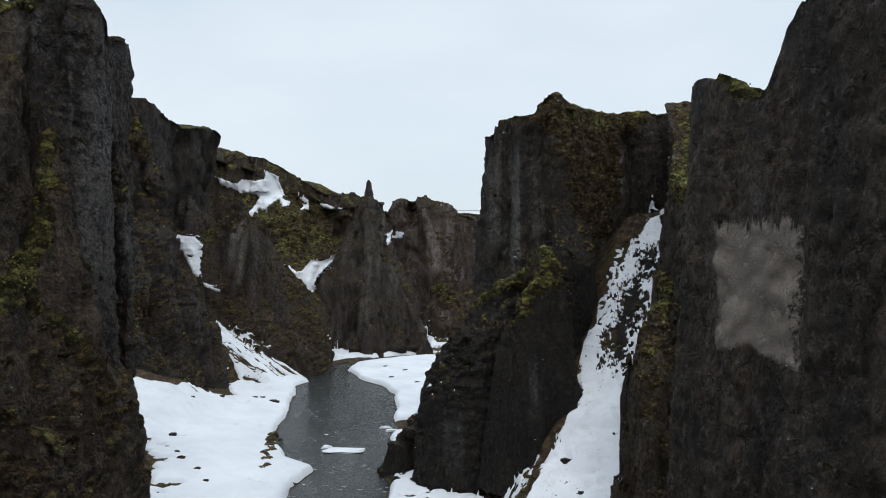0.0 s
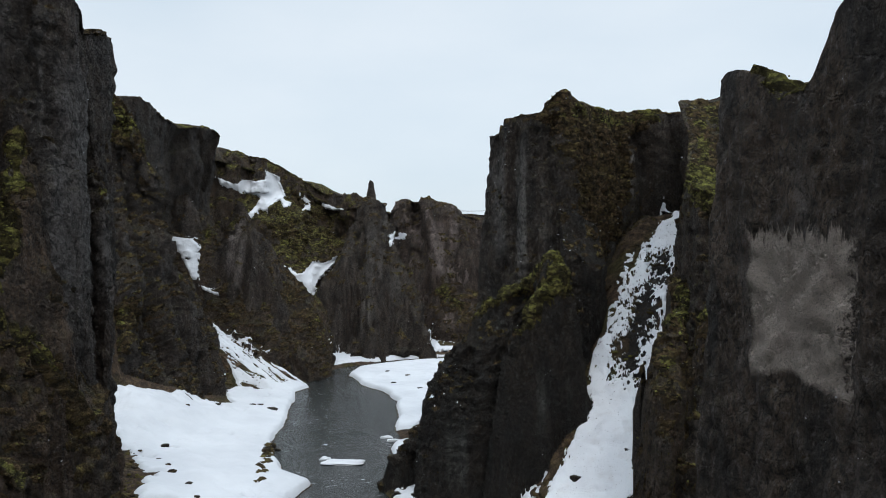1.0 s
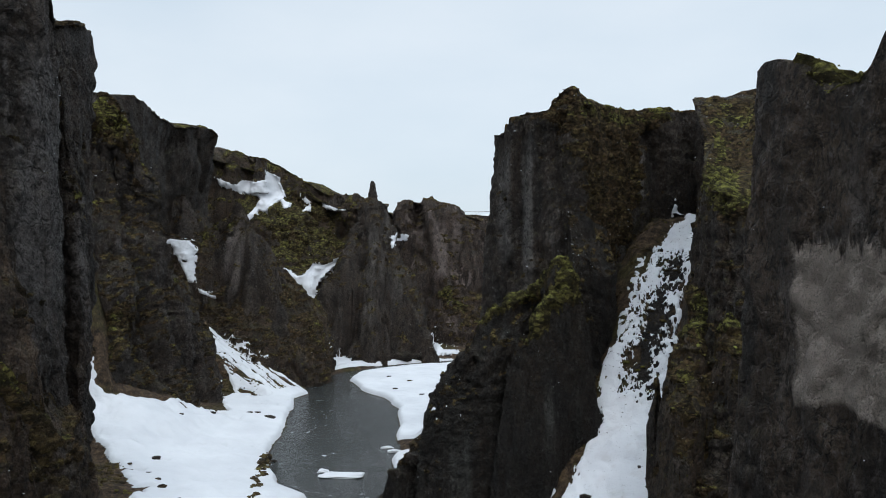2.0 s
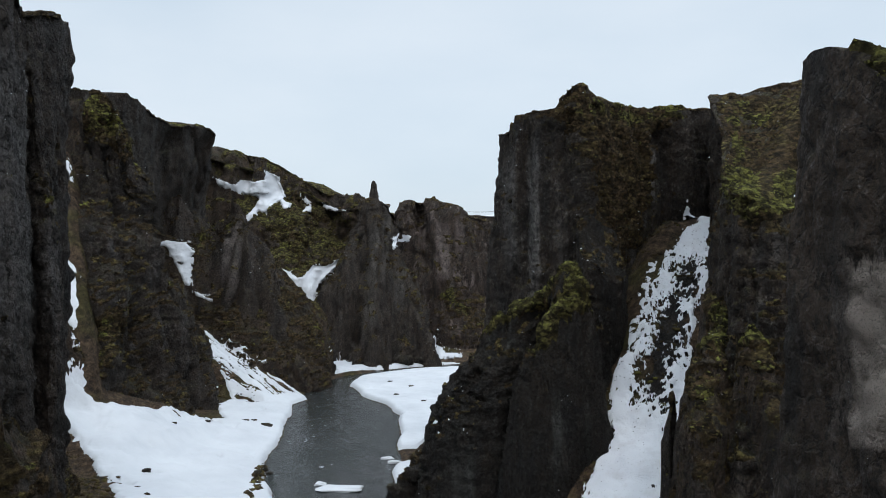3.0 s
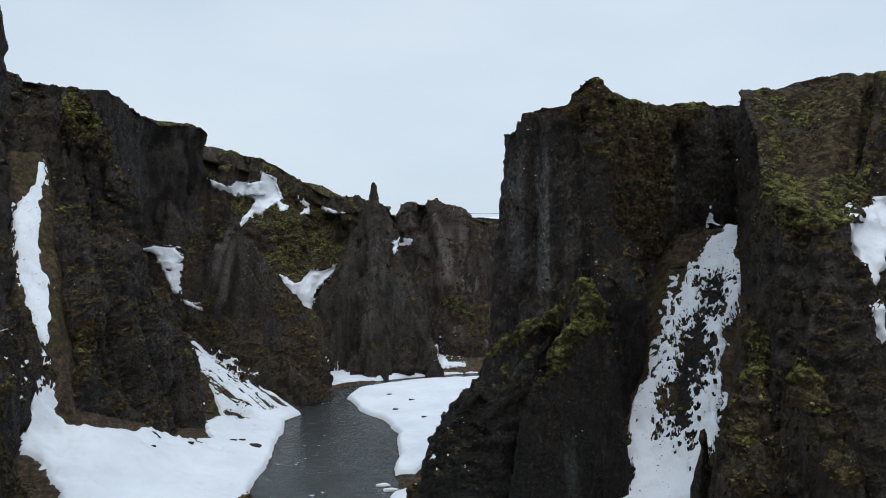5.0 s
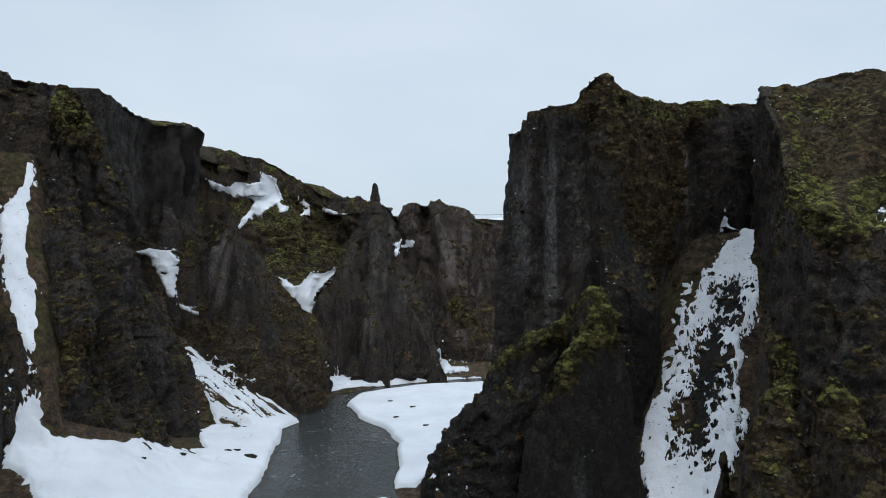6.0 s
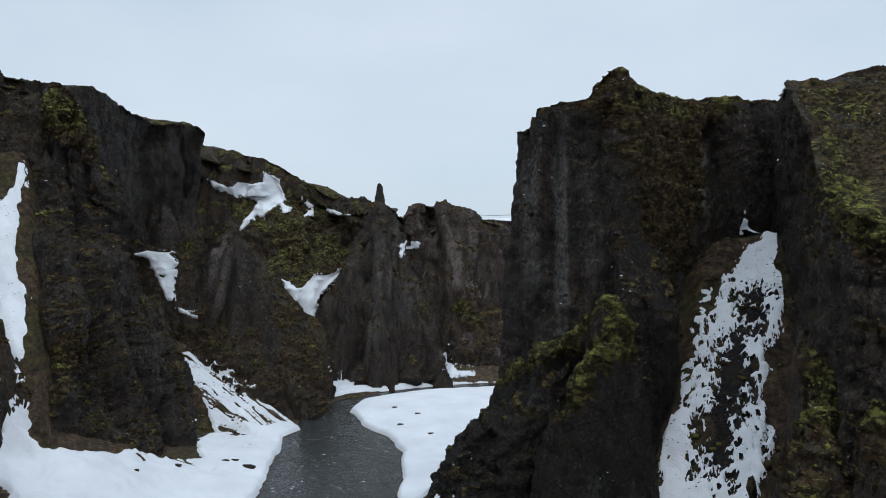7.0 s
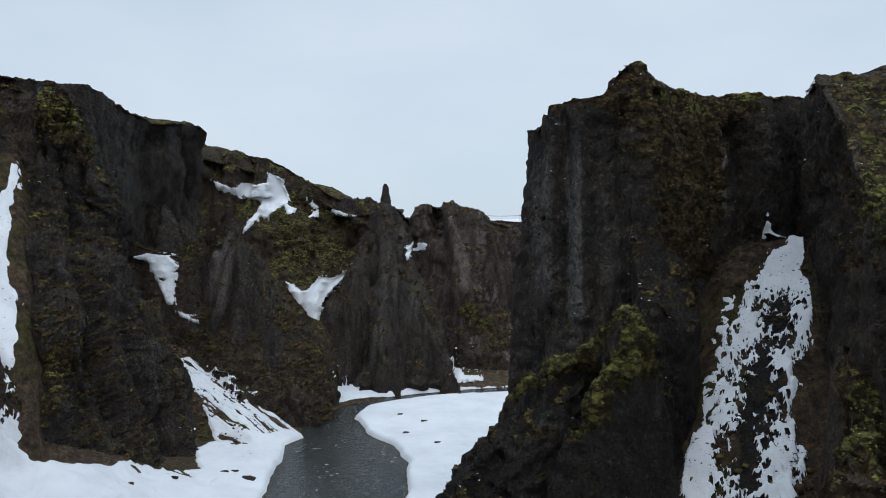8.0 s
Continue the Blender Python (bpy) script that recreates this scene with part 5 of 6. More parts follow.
def snow(name, label, poly, res, thick=0.35, rag=0.8, holes=0.0, front=None, seed=1, steep=0.35, dry=0.12, grain=3.0, bare=(), streak=None, material=None, scour=None):
    """Snow lying on the land within an outline: seen from above, or, with front (y to start from), in elevation (x, z)."""
    a = np.array(poly, float)
    us = np.arange(a[:, 0].min() - 1.5, a[:, 0].max() + 1.5, res)
    vs = np.arange(a[:, 1].min() - 1.5, a[:, 1].max() + 1.5, res)
    gu, gv = np.meshgrid(us, vs)
    q = np.stack((gu / grain, gv / grain, np.full_like(gu, seed * 3.7)), axis=-1)
    if streak:
        turn, ratio = radians(streak[0]), streak[1]
        q = np.stack(((gu * math.cos(turn) + gv * math.sin(turn)) / grain / ratio, (gv * math.cos(turn) - gu * math.sin(turn)) / grain, q[..., 2]), axis=-1)
    m = inside(gu, gv, poly) + rag * fbm(q, 4, seed)
    if holes:
        m = np.minimum(m, 1.2 * (fbm(q * 1.3, 4, seed + 50) + 0.75 - holes))
    for bx, by, reach, gain in bare:
        m = np.minimum(m, 0.7 * (0.8 * fbm(q * 0.7, 2, seed + 70) + 1.2 * fbm(q * 1.9, 3, seed + 75) + 2.0 - (gain + 1.05) * np.exp(-((gu - bx) ** 2 + (gv - by) ** 2) / reach ** 2)))
    if scour:
        half, line2 = scour
        gap = line_gap(np.stack((gu, gv, 0 * gu), axis=2), np.array([(a, b, 0) for a, b in line2], float))
        fineq = np.stack((gu / 0.42, gv / 0.42, np.full_like(gu, 7.7)), axis=-1)
        speck = fbm(fineq, 3, seed + 82)
        m = np.minimum(m + 0.25 * speck, 0.45 * (gap - half) + 0.6 * fbm(q * 0.45, 2, seed + 81) + 0.75 * speck)
    p = np.zeros(gu.shape + (3,))
    lift = np.zeros(gu.shape)
    ok = m > -0.6
    for i, j in zip(*np.nonzero(ok)):
        if front is None:
            hit, n, _, _ = LAND.ray_cast(Vector((gu[i, j], gv[i, j], 120)), Vector((0, 0, -1)))
        else:
            hit, n, _, _ = LAND.ray_cast(Vector((gu[i, j], front, gv[i, j])), Vector((0, 1, 0)))
        if hit is None:
            ok[i, j] = False
            continue
        grip = (n.z - steep) * 2.5
        wet = (hit.z - dry) * 2.0
        depth = min(m[i, j], grip, wet)
        if depth < -0.6:
            ok[i, j] = False
        t = max(-0.35, min(1.0, depth / 0.55))
        t = t if t < 0 else t * (2 - t)
        shift = thick * t - 0.04
        out = (n + Vector((0, 0, 0.8))).normalized() if front is not None else Vector((0, 0, 1))
        p[i, j] = hit + out * shift
        lift[i, j] = shift
    rows, cols = gu.shape
    if front is not None:
        # the drift fills hollows: no deeper than its own even surface
        even = np.where(ok, p[:, :, 1], np.median(p[:, :, 1][ok]))
        for _ in range(45):
            pad = np.pad(even, 1, mode="edge")
            mean = (pad[:-2, 1:-1] + pad[2:, 1:-1] + pad[1:-1, :-2] + pad[1:-1, 2:] + even) / 5
            even = np.where(ok, np.minimum(p[:, :, 1], mean), mean)
        firm = smooth(lift, 0.0, 0.25)
        p[:, :, 0] = gu
        p[:, :, 2] = gv + lift * 0.3
        p[:, :, 1] = p[:, :, 1] * (1 - firm) + even * firm
    i = np.arange(rows - 1)[:, None] * cols
    j = np.arange(cols - 1)[None, :]
    quads = np.stack((i + j, i + j + 1, i + cols + j + 1, i + cols + j), axis=2).reshape(-1, 4)
    quads = quads[ok.reshape(-1)[quads].all(axis=1)]
    flat = p.reshape(-1, 3)
    span = np.maximum(np.linalg.norm(flat[quads[:, 0]] - flat[quads[:, 2]], axis=1), np.linalg.norm(flat[quads[:, 1]] - flat[quads[:, 3]], axis=1))
    keep = span < (4 if front is None else 14) * res
    quads, span = quads[keep], span[keep]
    if len(quads) < 4:
        return None
    # each separate piece is a patch of its own; crumbs join the dust
    mark = np.arange(len(flat))
    while True:
        low = mark[quads].min(axis=1)
        new_mark = mark.copy()
        for k in range(4):
            np.minimum.at(new_mark, quads[:, k], low)
        new_mark = new_mark[new_mark]
        if (new_mark == mark).all():
            break
        mark = new_mark
    piece = mark[quads[:, 0]]
    names, counts = np.unique(piece, return_counts=True)
    for who, count in zip(names, counts):
        if count < 30 or (count < counts.max() * 0.04):
            CRUMBS.append((flat, quads[(piece == who) & (span < 2.2 * res)]))
        else:
            tagged(mesh_object(name, flat, quads[piece == who], material or SNOW), label, "gravel" if material is ROCK_GRAVEL else "snow")
            if material is SNOW_DIRTY:
                GRITTY.append((flat, quads[piece == who]))


snow("snow_bank", "broad white snow bank along the river", [(-20.5, 92), (-19, 106), (-15, 118), (-17, 124), (-24, 127), (-29, 150), (-31, 180), (-32.5, 197), (-38, 190), (-43, 184), (-47, 176), (-43, 165), (-50, 146.5),
     (-55, 140.6), (-61.5, 141), (-63, 136), (-54, 130.5), (-46, 121.5), (-39.5, 110.5), (-36, 98), (-30, 86)], 0.35, 0.5, 0.9, seed=2, steep=0.2, grain=2.4,
     bare=((-46.5, 151, 2.2, 1.4), (-43, 159, 3, 1.4), (-42, 126, 0.9, 1.6), (-39, 111, 2, 1.4), (-35, 100, 2.5, 1.5), (-44, 120, 2, 1.3), (-42.5, 182.5, 3.2, 1.7), (-38, 176, 2, 1.4)))
snow("snow_bar", "flat snow covered river bar", [(-5, 149), (-11.5, 150), (-11, 165), (-10.5, 177), (-23, 203), (-28, 214), (-21, 229), (-7, 238), (14, 244), (40, 250), (40, 200), (20, 150), (4, 142)], 0.35, 0.55, 0.7, seed=3, steep=0.2)
snow("snow_patch", "low snow shelf beside a mossy boulder mound", [(-10.5, 130), (-11, 138), (-6, 142.5), (0, 139), (-2, 129)], 0.3, 0.45, 0.6, seed=17, steep=0.6)
snow("snow_patch", "melting snow at the river's edge below a buttress", [(-9, 92), (-8, 104), (-7, 113), (-3.5, 115), (1, 106), (6, 101), (8, 96), (4, 88)], 0.3, 0.45, 0.6, 0.2, seed=4, steep=0.7)
snow("scree_band", "loose black gravel down the middle of a snow gully", [(33.4, 122), (30.5, 121.8), (27, 117.5), (25, 113), (23.4, 109.5), (21.6, 106), (21, 102), (24.5, 104), (26.6, 108.5), (28.6, 112.5), (30.4, 116.5), (33, 119)],
     0.3, 0.12, 0.5, seed=25, steep=0.0, material=ROCK_GRAVEL)
snow("snow_gully", "gritty snow tongue filling a steep gully", [(5, 82), (9.6, 93.5), (12.5, 97), (15, 100), (17, 103), (18, 107), (18.8, 110), (22.6, 113.4), (24.6, 118), (28.8, 124), (31.8, 126), (34, 127.4), (35.6, 128.2), (37.4, 127), (36.6, 122), (33.6, 118), (30.2, 114.5), (28.6, 110.5), (27.8, 107), (26, 104),
     (23.6, 100.5), (22, 96), (20.4, 91), (18.5, 85), (16.5, 80)], 0.125, 0.55, 0.8, seed=5, steep=0.3, grain=0.8, streak=(61, 1.7), material=SNOW_DIRTY,
     scour=(1.5, ((30.8, 120.6), (29, 117.5), (26.5, 114), (25, 111), (24.3, 109), (23.5, 106.2))))
snow("snow_patch", "thin stripes of snow on brown talus", [(20.5, 111), (22.6, 113.6), (24.4, 118), (28.2, 124), (26.5, 124), (23.2, 118), (21.4, 113.5)], 0.16, 0.25, 0.5, 0.75, seed=28, steep=0.3, grain=0.9, streak=(-29, 3.0))
snow("snow_patch", "scraps of snow on brown talus below a buttress", [(3, 97), (9, 100), (13, 100.6), (14.5, 102.6), (12, 99), (9.5, 95), (5, 90), (1, 94)], 0.18, 0.3, 0.4, 0.7, seed=27, steep=0.3, grain=1.0)
snow("snow_chute", "narrow snow chute beside a headland", [(-71.2, 164.2), (-69.8, 160.3), (-68.4, 158), (-67.4, 154.9), (-65.8, 153), (-63.9, 151.9), (-62.1, 148.6), (-61.3, 145.8), (-61.7, 145.2), (-62.9, 145.4), (-64.1, 146.6), (-65.7, 148.2), (-67.2, 149.7), (-69.6, 152.5), (-71.6, 155.2), (-72.6, 157.5), (-72, 159.2), (-71.5, 161.8), (-72, 164)], 0.2, 0.3, 0.45, seed=6, steep=0.02, material=SNOW_DIRTY, grain=1.2)
snow("snow_patch", "small snow tongue below a rock knob", [(-60.9, 144.1), (-60.2, 144), (-58.7, 142.7), (-57.6, 141.4), (-57, 138.5), (-60, 138), (-60.6, 141.4)], 0.2, 0.25, 0.3, seed=27, steep=0.02, grain=1.2)
snow("snow_slope", "streaky snow on a brown slope", [(-33, 186), (-32, 197), (-39, 198.6), (-43, 198), (-48.1, 198), (-53, 199.6), (-57, 201.6), (-59, 197), (-48, 186), (-44, 182), (-36, 186)], 0.2, 0.3, 0.55, 0.45, seed=7, steep=0.1, grain=1.1, streak=(-14, 4.5))
snow("snow_patch", "small snow wedge between two ridges", [(-70.2, 34.9), (-68.5, 35.7), (-64.4, 35.5), (-62.3, 33.1), (-62.6, 29.6), (-62.1, 25.2), (-63.2, 25.2), (-64.9, 28.8), (-66.6, 31.6), (-68.2, 34.2)], 0.2, 0.6, 0.3, front=199, seed=8, steep=-0.6, grain=1.2)
snow("snow_patch", "thin snow streak on a dark slope", [(-61.4, 23.7), (-59, 22.5), (-56.8, 21.7), (-56.8, 21.0), (-59, 21.7), (-61.2, 22.7)], 0.15, 0.3, 0.15, front=199, seed=18, steep=-0.6, grain=1.0)
snow("snow_patch", "large snow patch below the plateau rim", [(-79, 57.5), (-75.6, 56.1), (-72.7, 55), (-71.1, 57), (-66.4, 56), (-63.4, 56.8), (-62.8, 60), (-60, 58.4), (-58.3, 54.2), (-56.4, 49.9), (-54, 48.7), (-54.2, 47), (-55.9, 47), (-57.8, 49.7), (-59.6, 48.1), (-61.4, 45.2),
     (-64, 46.3), (-65.4, 44), (-68, 40.6), (-66.9, 43.6), (-65.7, 47.2), (-64.6, 50.8), (-69.4, 52), (-71.6, 52.8), (-73.7, 53.7), (-76.9, 54)], 0.22, 0.7, 0.45, front=246, seed=9, steep=-0.6, grain=1.5)
snow("snow_patch", "scraps of snow below a grassy rim", [(-52.4, 52.6), (-49.6, 50), (-48.6, 46.4), (-50, 46.2), (-51, 49)], 0.22, 0.5, 0.7, 0.3, front=246, seed=19, steep=-0.6, grain=1.3)
snow("snow_patch", "thin snow along a hill crest", [(-45, 49.4), (-40, 47.6), (-36.4, 47.2), (-36.2, 46.4), (-40, 46.8), (-45, 48.4)], 0.22, 0.4, 0.4, front=246, seed=20, steep=-0.6, grain=1.3)
snow("snow_patch", "snow saddle beside a rock spire", [(-53, 27.6), (-51, 26.8), (-49.6, 25.6), (-48, 24.4), (-46.5, 25.2), (-44.3, 28.6), (-41.2, 28.2), (-38.6, 29.4), (-34.6, 31.4), (-35.4, 29.6), (-39, 26.4), (-41.4, 23.6), (-42.4, 19), (-43, 13), (-45, 13), (-48.4, 20.9), (-51.3, 25)], 0.25, 0.8, 0.4, front=246, seed=10, steep=-0.6, grain=1.5)
snow("snow_patch", "snow on a ledge of the far wall", [(-18.4, 37.2), (-16.5, 39), (-13.9, 38.1), (-14.3, 36.4), (-16.5, 35.9), (-18.1, 33.9)], 0.25, 0.5, 0.6, front=262, seed=11, steep=-0.6, grain=1.2)
snow("snow_patch", "snow fan at the foot of the far wall", [(-7.2, 8.4), (-5, 8.2), (-4.4, 4.6), (-1.8, 2.6), (3, 2.2), (3, 1.2), (-7.6, 1.2)], 0.25, 0.6, 0.3, front=250, seed=12, steep=-0.5, grain=1.3)
snow("snow_patch", "snow drift under a dark dome", [(-35, 238), (-33.4, 244), (-30, 243), (-27, 236), (-28, 231.5), (-31, 229)], 0.3, 0.7, 0.6, seed=21, steep=0.55, grain=1.6)
snow("snow_patch", "ice shelf under the spire", [(-34, 228), (-30, 236), (-22, 242), (-4, 249), (20, 258), (18, 254), (-5, 245.5), (-20, 238), (-29, 231), (-32, 226)], 0.35, 0.5, 0.5, seed=13, steep=0.75)
snow("snow_patch", "snow in a hollow of a mossy slope", [(31.6, 37.6), (33.6, 38.9), (37.3, 39.9), (36.7, 37.1), (35, 35), (33.2, 32.9), (31.6, 32.6), (31.8, 35)], 0.16, 0.45, 0.35, front=60, seed=14, steep=-0.6, grain=1.0)
snow("snow_patch", "small snow streak on a mossy slope", [(31.3, 31.3), (32.8, 31.4), (32.6, 29.4), (32, 28.8), (31.5, 30)], 0.16, 0.4, 0.3, front=60, seed=15, steep=-0.6, grain=1.0)

snow("snow_patch", "thin frozen trickle on a dark headwall", [(34.3, 36), (35.6, 36), (35.4, 38.6), (35.0, 41.2), (34.7, 39.5)], 0.15, 0.3, 0.25, front=126, seed=33, steep=-0.5, grain=0.7)
snow("snow_field", "distant snow field on the high plain", [(4, 312), (60, 308), (95, 345), (95, 420), (0, 420)], 1.0, 0.5, 1.5, seed=16, steep=0.2, grain=8)

# ---- flecks of snow caught on ledges ----


def octahedra(centres, sizes, squash):
    """Small rounded lumps as one mesh of quads (each an eight-cornered block)."""
    corner = np.array([(-1, -1, -0.6), (1, -1, -0.6), (1, 1, -0.6), (-1, 1, -0.6), (-0.6, -0.6, 0.7), (0.6, -0.6, 0.7), (0.6, 0.6, 0.7), (-0.6, 0.6, 0.7)])
    face = np.array([(0, 3, 2, 1), (4, 5, 6, 7), (0, 1, 5, 4), (1, 2, 6, 5), (2, 3, 7, 6), (3, 0, 4, 7)])
    count = len(centres)
    spin = np.random.rand(count) * 6.28
    wide = sizes[:, None] * (0.6 + 0.8 * np.random.rand(count, 2))
    x = corner[None, :, 0] * wide[:, :1]
    y = corner[None, :, 1] * wide[:, 1:]
    v = np.stack((x * np.cos(spin)[:, None] - y * np.sin(spin)[:, None], x * np.sin(spin)[:, None] + y * np.cos(spin)[:, None], corner[None, :, 2] * sizes[:, None] * squash + 0 * x), axis=2)
    v = v * (0.8 + 0.4 * np.random.rand(count, 8, 1)) + centres[:, None, :]
    return v.reshape(-1, 3), (face[None] + 8 * np.arange(count)[:, None, None]).reshape(-1, 4)


fleck_at, fleck_size = [], []
for v_all, q_all in SOLIDS + COVERS:
    if v_all is g_verts or len(q_all) < 2000:
        continue
    pick = q_all[np.random.rand(len(q_all)) < 0.16]
    a, b, c = v_all[pick[:, 0]], v_all[pick[:, 1]], v_all[pick[:, 3]]
    nrm = np.cross(b - a, c - a)
    nrm /= np.maximum(np.linalg.norm(nrm, axis=1, keepdims=True), 1e-9)
    spot = vnoise(a / 4.0, 91) + 0.5 * vnoise(a / 1.2, 92)
    keep = (nrm[:, 2] > 0.05) & (spot > np.where(a[:, 1] < 60, 0.86, np.where((a[:, 1] < 112) & (a[:, 0] < 18) & (a[:, 0] > -8), 0.88, 0.95))) & (a[:, 1] > 25) & (a[:, 2] > 1) & (np.random.rand(len(a)) < 0.35)
    a = a[keep]
    fleck_at.append(a + np.array((0, 0, 0.03)))
    fleck_size.append((0.022 + 0.09 * np.random.rand(len(a)) ** 4) * np.clip(a[:, 1] / 110, 0.45, 1.4))
fleck_at, fleck_size = np.concatenate(fleck_at), np.concatenate(fleck_size)
f_verts, f_quads = octahedra(fleck_at, fleck_size, 0.5)
for c_verts, c_quads in CRUMBS:
    c_verts, c_quads = compact(c_verts, c_quads)
    f_quads = np.concatenate((f_quads, c_quads + len(f_verts)))
    f_verts = np.concatenate((f_verts, c_verts))
tagged(mesh_object("snow_dust", f_verts, f_quads, SNOW), "small flecks of snow caught on rock ledges", "snow", kind="stuff")

# loose stones and tufts on the talus of the gullies
talus_at = []
for x0, x1, y0, y1 in ((8, 38, 84, 131), (-60, -28, 184, 206), (-62, -34, 70, 128)):
    count = int((x1 - x0) * (y1 - y0) * 3)
    tx, ty = x0 + (x1 - x0) * np.random.rand(count), y0 + (y1 - y0) * np.random.rand(count)
    tz = ground_height(tx, ty)
    a = np.stack((tx, ty, tz + 0.05), axis=1)
    talus_at.append(a[(tz > 1.2) & (tz < 42) & (vnoise(a / 3.0, 71) + 0.4 * vnoise(a / 0.9, 72) > 0.62)])
talus_at = np.concatenate(talus_at)
t_verts, t_quads = octahedra(talus_at, 0.07 + 0.26 * np.random.rand(len(talus_at)) ** 3, 0.7)
tagged(mesh_object("talus", t_verts, t_quads, TUSSOCK_BROWN), "loose brown stones and tufts on talus slopes", "talus", kind="stuff")

# dead grass thawed out of the bank along an old water line
grass_line = np.array(((-28.8, 138.5), (-28.2, 133), (-27.2, 127), (-26, 119), (-24.6, 112)))
grass_t = np.sort(np.random.rand(260)) * 4
grass_xy = np.stack([np.interp(grass_t, np.arange(5), grass_line[:, k]) for k in (0, 1)], axis=1) + np.random.randn(260, 2) * np.array((0.22, 0.3)) + 0.5 * np.sin(grass_t * 9)[:, None] * np.array((1, 0))
grass_z = np.array([LAND.ray_cast(Vector((gx, gy, 60)), Vector((0, 0, -1)))[0].z + 0.5 for gx, gy in grass_xy])
thawed = vnoise(np.stack((grass_xy[:, 0] / 4, grass_xy[:, 1] / 2.5, grass_z * 0), axis=1), 77) > 0.36
l_verts, l_quads = octahedra(np.column_stack((grass_xy, grass_z))[thawed], 0.1 + 0.22 * np.random.rand(thawed.sum()) ** 2, 0.7)
tagged(mesh_object("dead_grass", l_verts, l_quads, TUSSOCK_BROWN), "line of brown dead grass thawed out of snow", "grass", kind="stuff")

# gravel that has rolled onto the gully's snow
grit_at = []
for g_v, g_q in GRITTY:
    pick = g_q[np.random.rand(len(g_q)) < 0.11]
    a = g_v[pick[:, 0]] + (g_v[pick[:, 2]] - g_v[pick[:, 0]]) * np.random.rand(len(pick), 1)
    grit_at.append(a[(vnoise(a / 2.5, 61) + 0.4 * vnoise(a / 0.7, 62) > 0.58) & ((a[:, 1] > 106) | (np.random.rand(len(a)) < 0.1))])
grit_at = np.concatenate(grit_at)
r_verts, r_quads = octahedra(grit_at, 0.02 + 0.08 * np.random.rand(len(grit_at)) ** 4, 0.7)
tagged(mesh_object("gravel", r_verts, r_quads, ROCK_GRAVEL), "dark gravel scattered over gully snow", "gravel", kind="stuff")

# ---- boulders, stones and floes ----


def ball(name, material, at, size, seed, squash=0.7, rough=0.35, res=18):
    u, v = np.meshgrid(np.linspace(0, 2 * math.pi, 2 * res, endpoint=False), np.linspace(0.02, math.pi - 0.02, res))
    p = np.stack((np.sin(v) * np.cos(u), np.sin(v) * np.sin(u), -np.cos(v)), axis=2)
    k = 1 + rough * fbm(p * 1.1 + seed, 2, seed) + 0.3 * rough * fbm(p * 3 + seed, 2, seed + 1)
    p = np.clip(p * k[:, :, None], -0.92, 0.92) * np.array(size)[None, None] * np.array((1, 1, squash))
    ob = mesh_object(name, p.reshape(-1, 3), ring_quads(*p.shape[:2]), material)
    ob.location = at
    return ob


def rest(x, y):
    hit = LAND.ray_cast(Vector((x, y, 120)), Vector((0, 0, -1)))[0]
    return hit.z if hit else 0.0


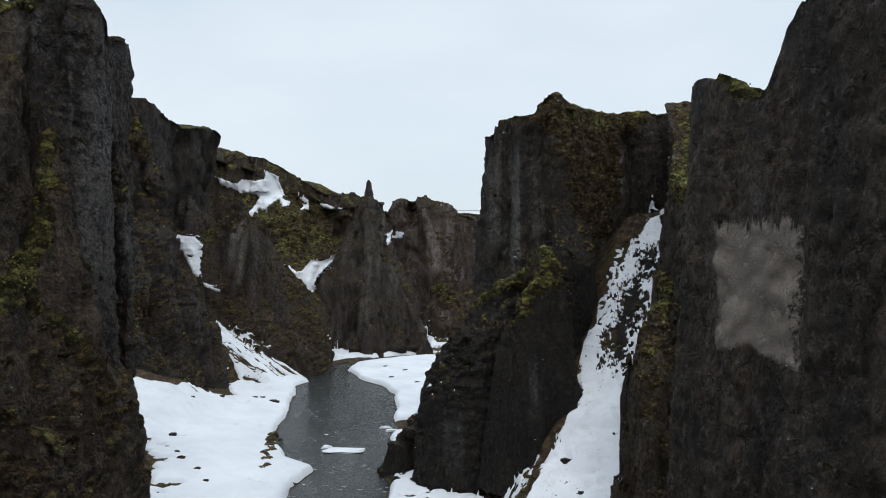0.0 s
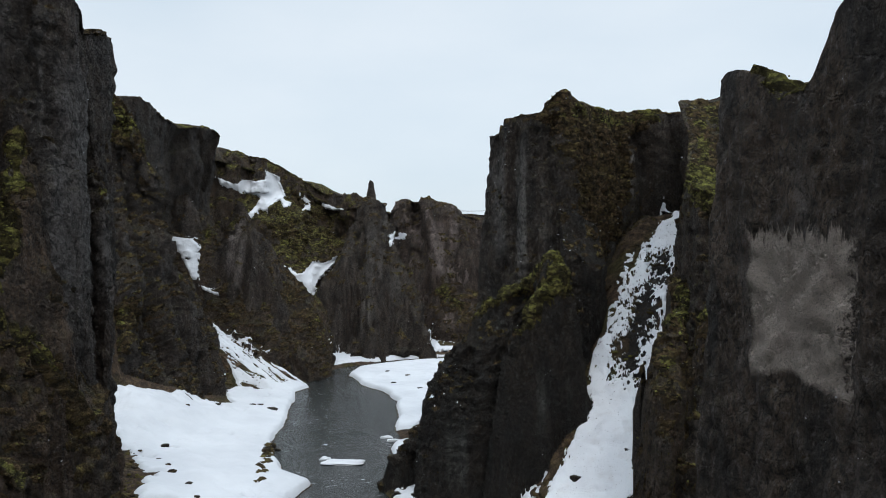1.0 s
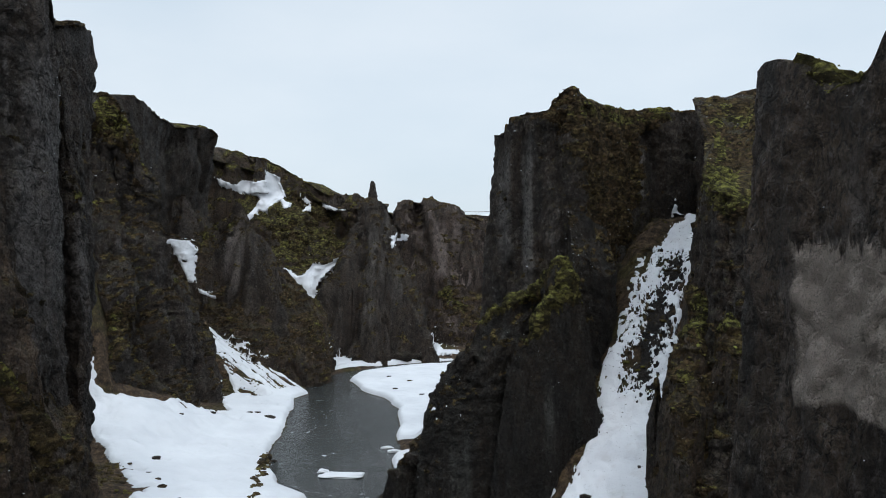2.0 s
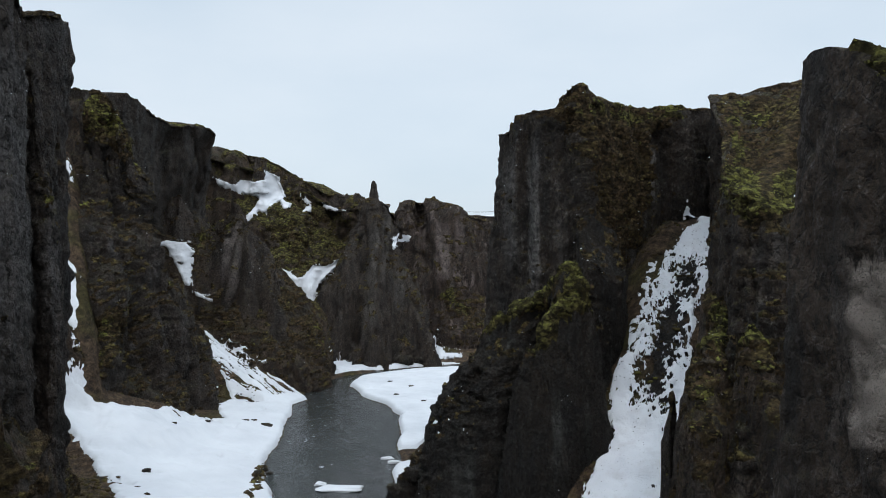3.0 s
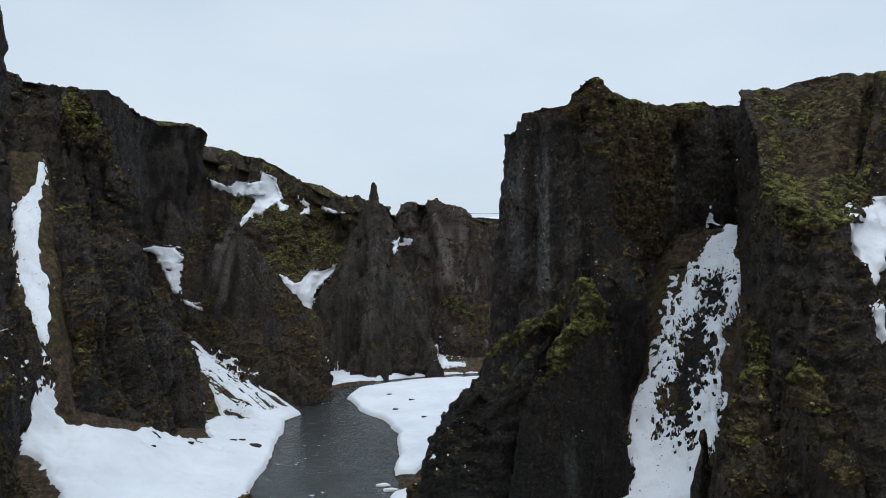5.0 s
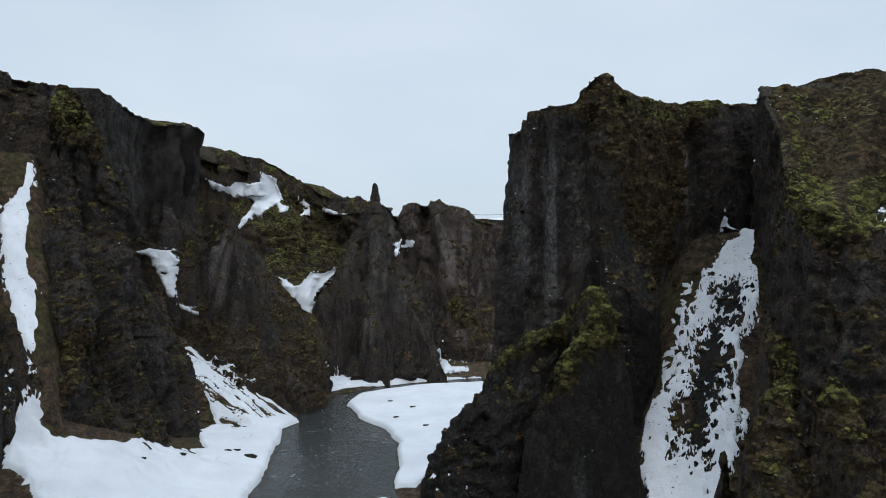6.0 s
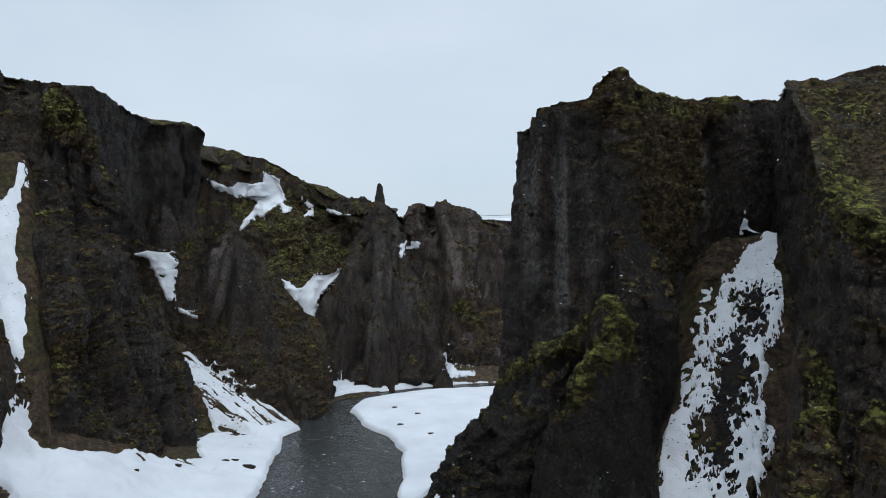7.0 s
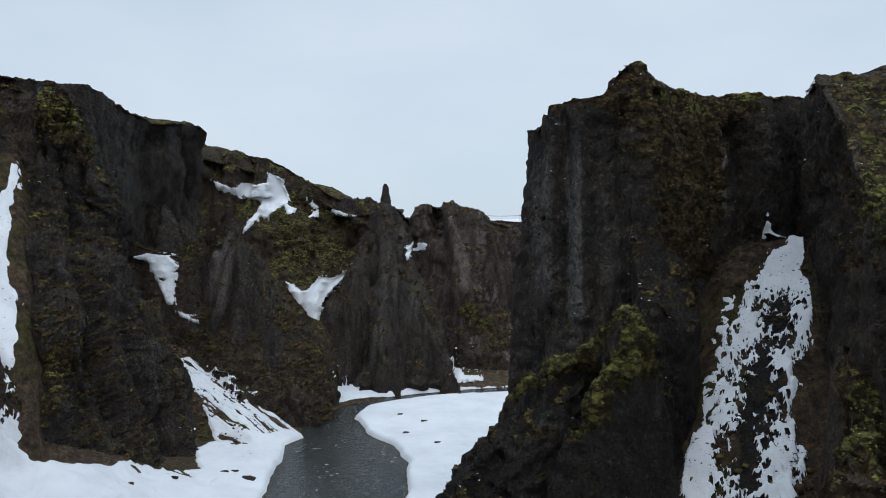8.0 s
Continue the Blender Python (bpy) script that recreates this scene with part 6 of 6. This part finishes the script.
for k, (x, y, r) in enumerate(((-8.7, 117.0, 0.9), (-7.0, 114.6, 1.1), (-4.4, 114.8, 1.3), (-2.2, 112.6, 0.8), (14.6, 95.4, 0.8), (20.6, 96.2, 0.45), (15.6, 91.6, 0.6), (-6.4, 110.4, 0.7), (-31.6, 205.6, 1.2), (-13, 244.6, 2.2), (-9.6, 246.4, 1.6))):
    ob = ball("boulder", ROCK, (x, y, max(0, rest(x, y)) + 0.25 * r), (r, r * 0.8, r), 200 + k)
    tagged(ob, "dark wet boulder at the snow's edge", "boulder", "boulders by the river")
for k, (x, y, r) in enumerate(((-42.3, 126.2, 0.6), (-38.0, 115.2, 0.35), (-36.6, 112.8, 0.45), (-34.2, 163.4, 0.9), (-38.4, 165.0, 0.5), (-37.2, 166.2, 0.5), (-28.6, 133.5, 0.5), (-28.2, 131.2, 0.6), (-27.8, 129.4, 0.5), (-27.4, 136.5, 0.4),
                            (-40.5, 118.6, 0.3), (-44.2, 121.5, 0.25), (-33.0, 108.4, 0.4), (-30.5, 103.6, 0.35), (-45.5, 146.5, 0.4), (-42.2, 153.5, 0.5), (-27.2, 127.6, 0.45), (-27.9, 130.3, 0.4), (-28.5, 132.4, 0.5), (-28.2, 135.2, 0.4), (-26.6, 126.2, 0.3), (-12.5, 196, 0.6), (-9.5, 205, 0.6), (-6, 188, 0.5), (-15, 211, 0.5))):
    ob = ball("stone", TURF if k % 3 else ROCK, (x, y, rest(x, y) + 0.42), (r * 1.3, r, r), 300 + k, 0.5)
    tagged(ob, "dark stone with dead grass poking through snow", "stone", "stones on the snow")
for k, (x, y, a, b) in enumerate(((-15.8, 128.5, 3.6, 1.7), (-18.9, 130.6, 1.0, 0.6), (-8.8, 142.5, 1.4, 0.6), (-10.3, 144.8, 1.2, 0.5))):
    ob = ball("ice_floe", SNOW, (x, y, 0.12), (a, b, 0.35), 400 + k, 1.0, 0.3)
    tagged(ob, "flat snow covered ice floe in the river", "ice floe", "ice floes")


# ---- a wire on two posts at the edge of the plain ----
wire = tagged(new("wire_fence"), "thin wire on wooden posts across the snowy plain", "fence")
wire.location = (4, 352, 47)
for k, x in enumerate((0.0, 14.0, 28.0, 42.0)):
    bm = bmesh.new()
    bmesh.ops.create_cone(bm, cap_ends=True, segments=8, radius1=0.09, radius2=0.08, depth=3.0, matrix=Matrix.Translation((x, 0, 1.2)))
    me = bpy.data.meshes.new("post")
    bm.to_mesh(me)
    bm.free()
    me.materials.append(ROCK)
    new("post", me).parent = wire
for height in (2.2,):
    curve = bpy.data.curves.new("wire", "CURVE")
    curve.dimensions = "3D"
    curve.bevel_depth = 0.07
    line = curve.splines.new("POLY")
    line.points.add(42)
    for k in range(43):
        line.points[k].co = (k, 0, height - 0.25 * math.sin(math.pi * (k % 14) / 14), 1)
    curve.materials.append(ROCK)
    new("wire", curve).parent = wire
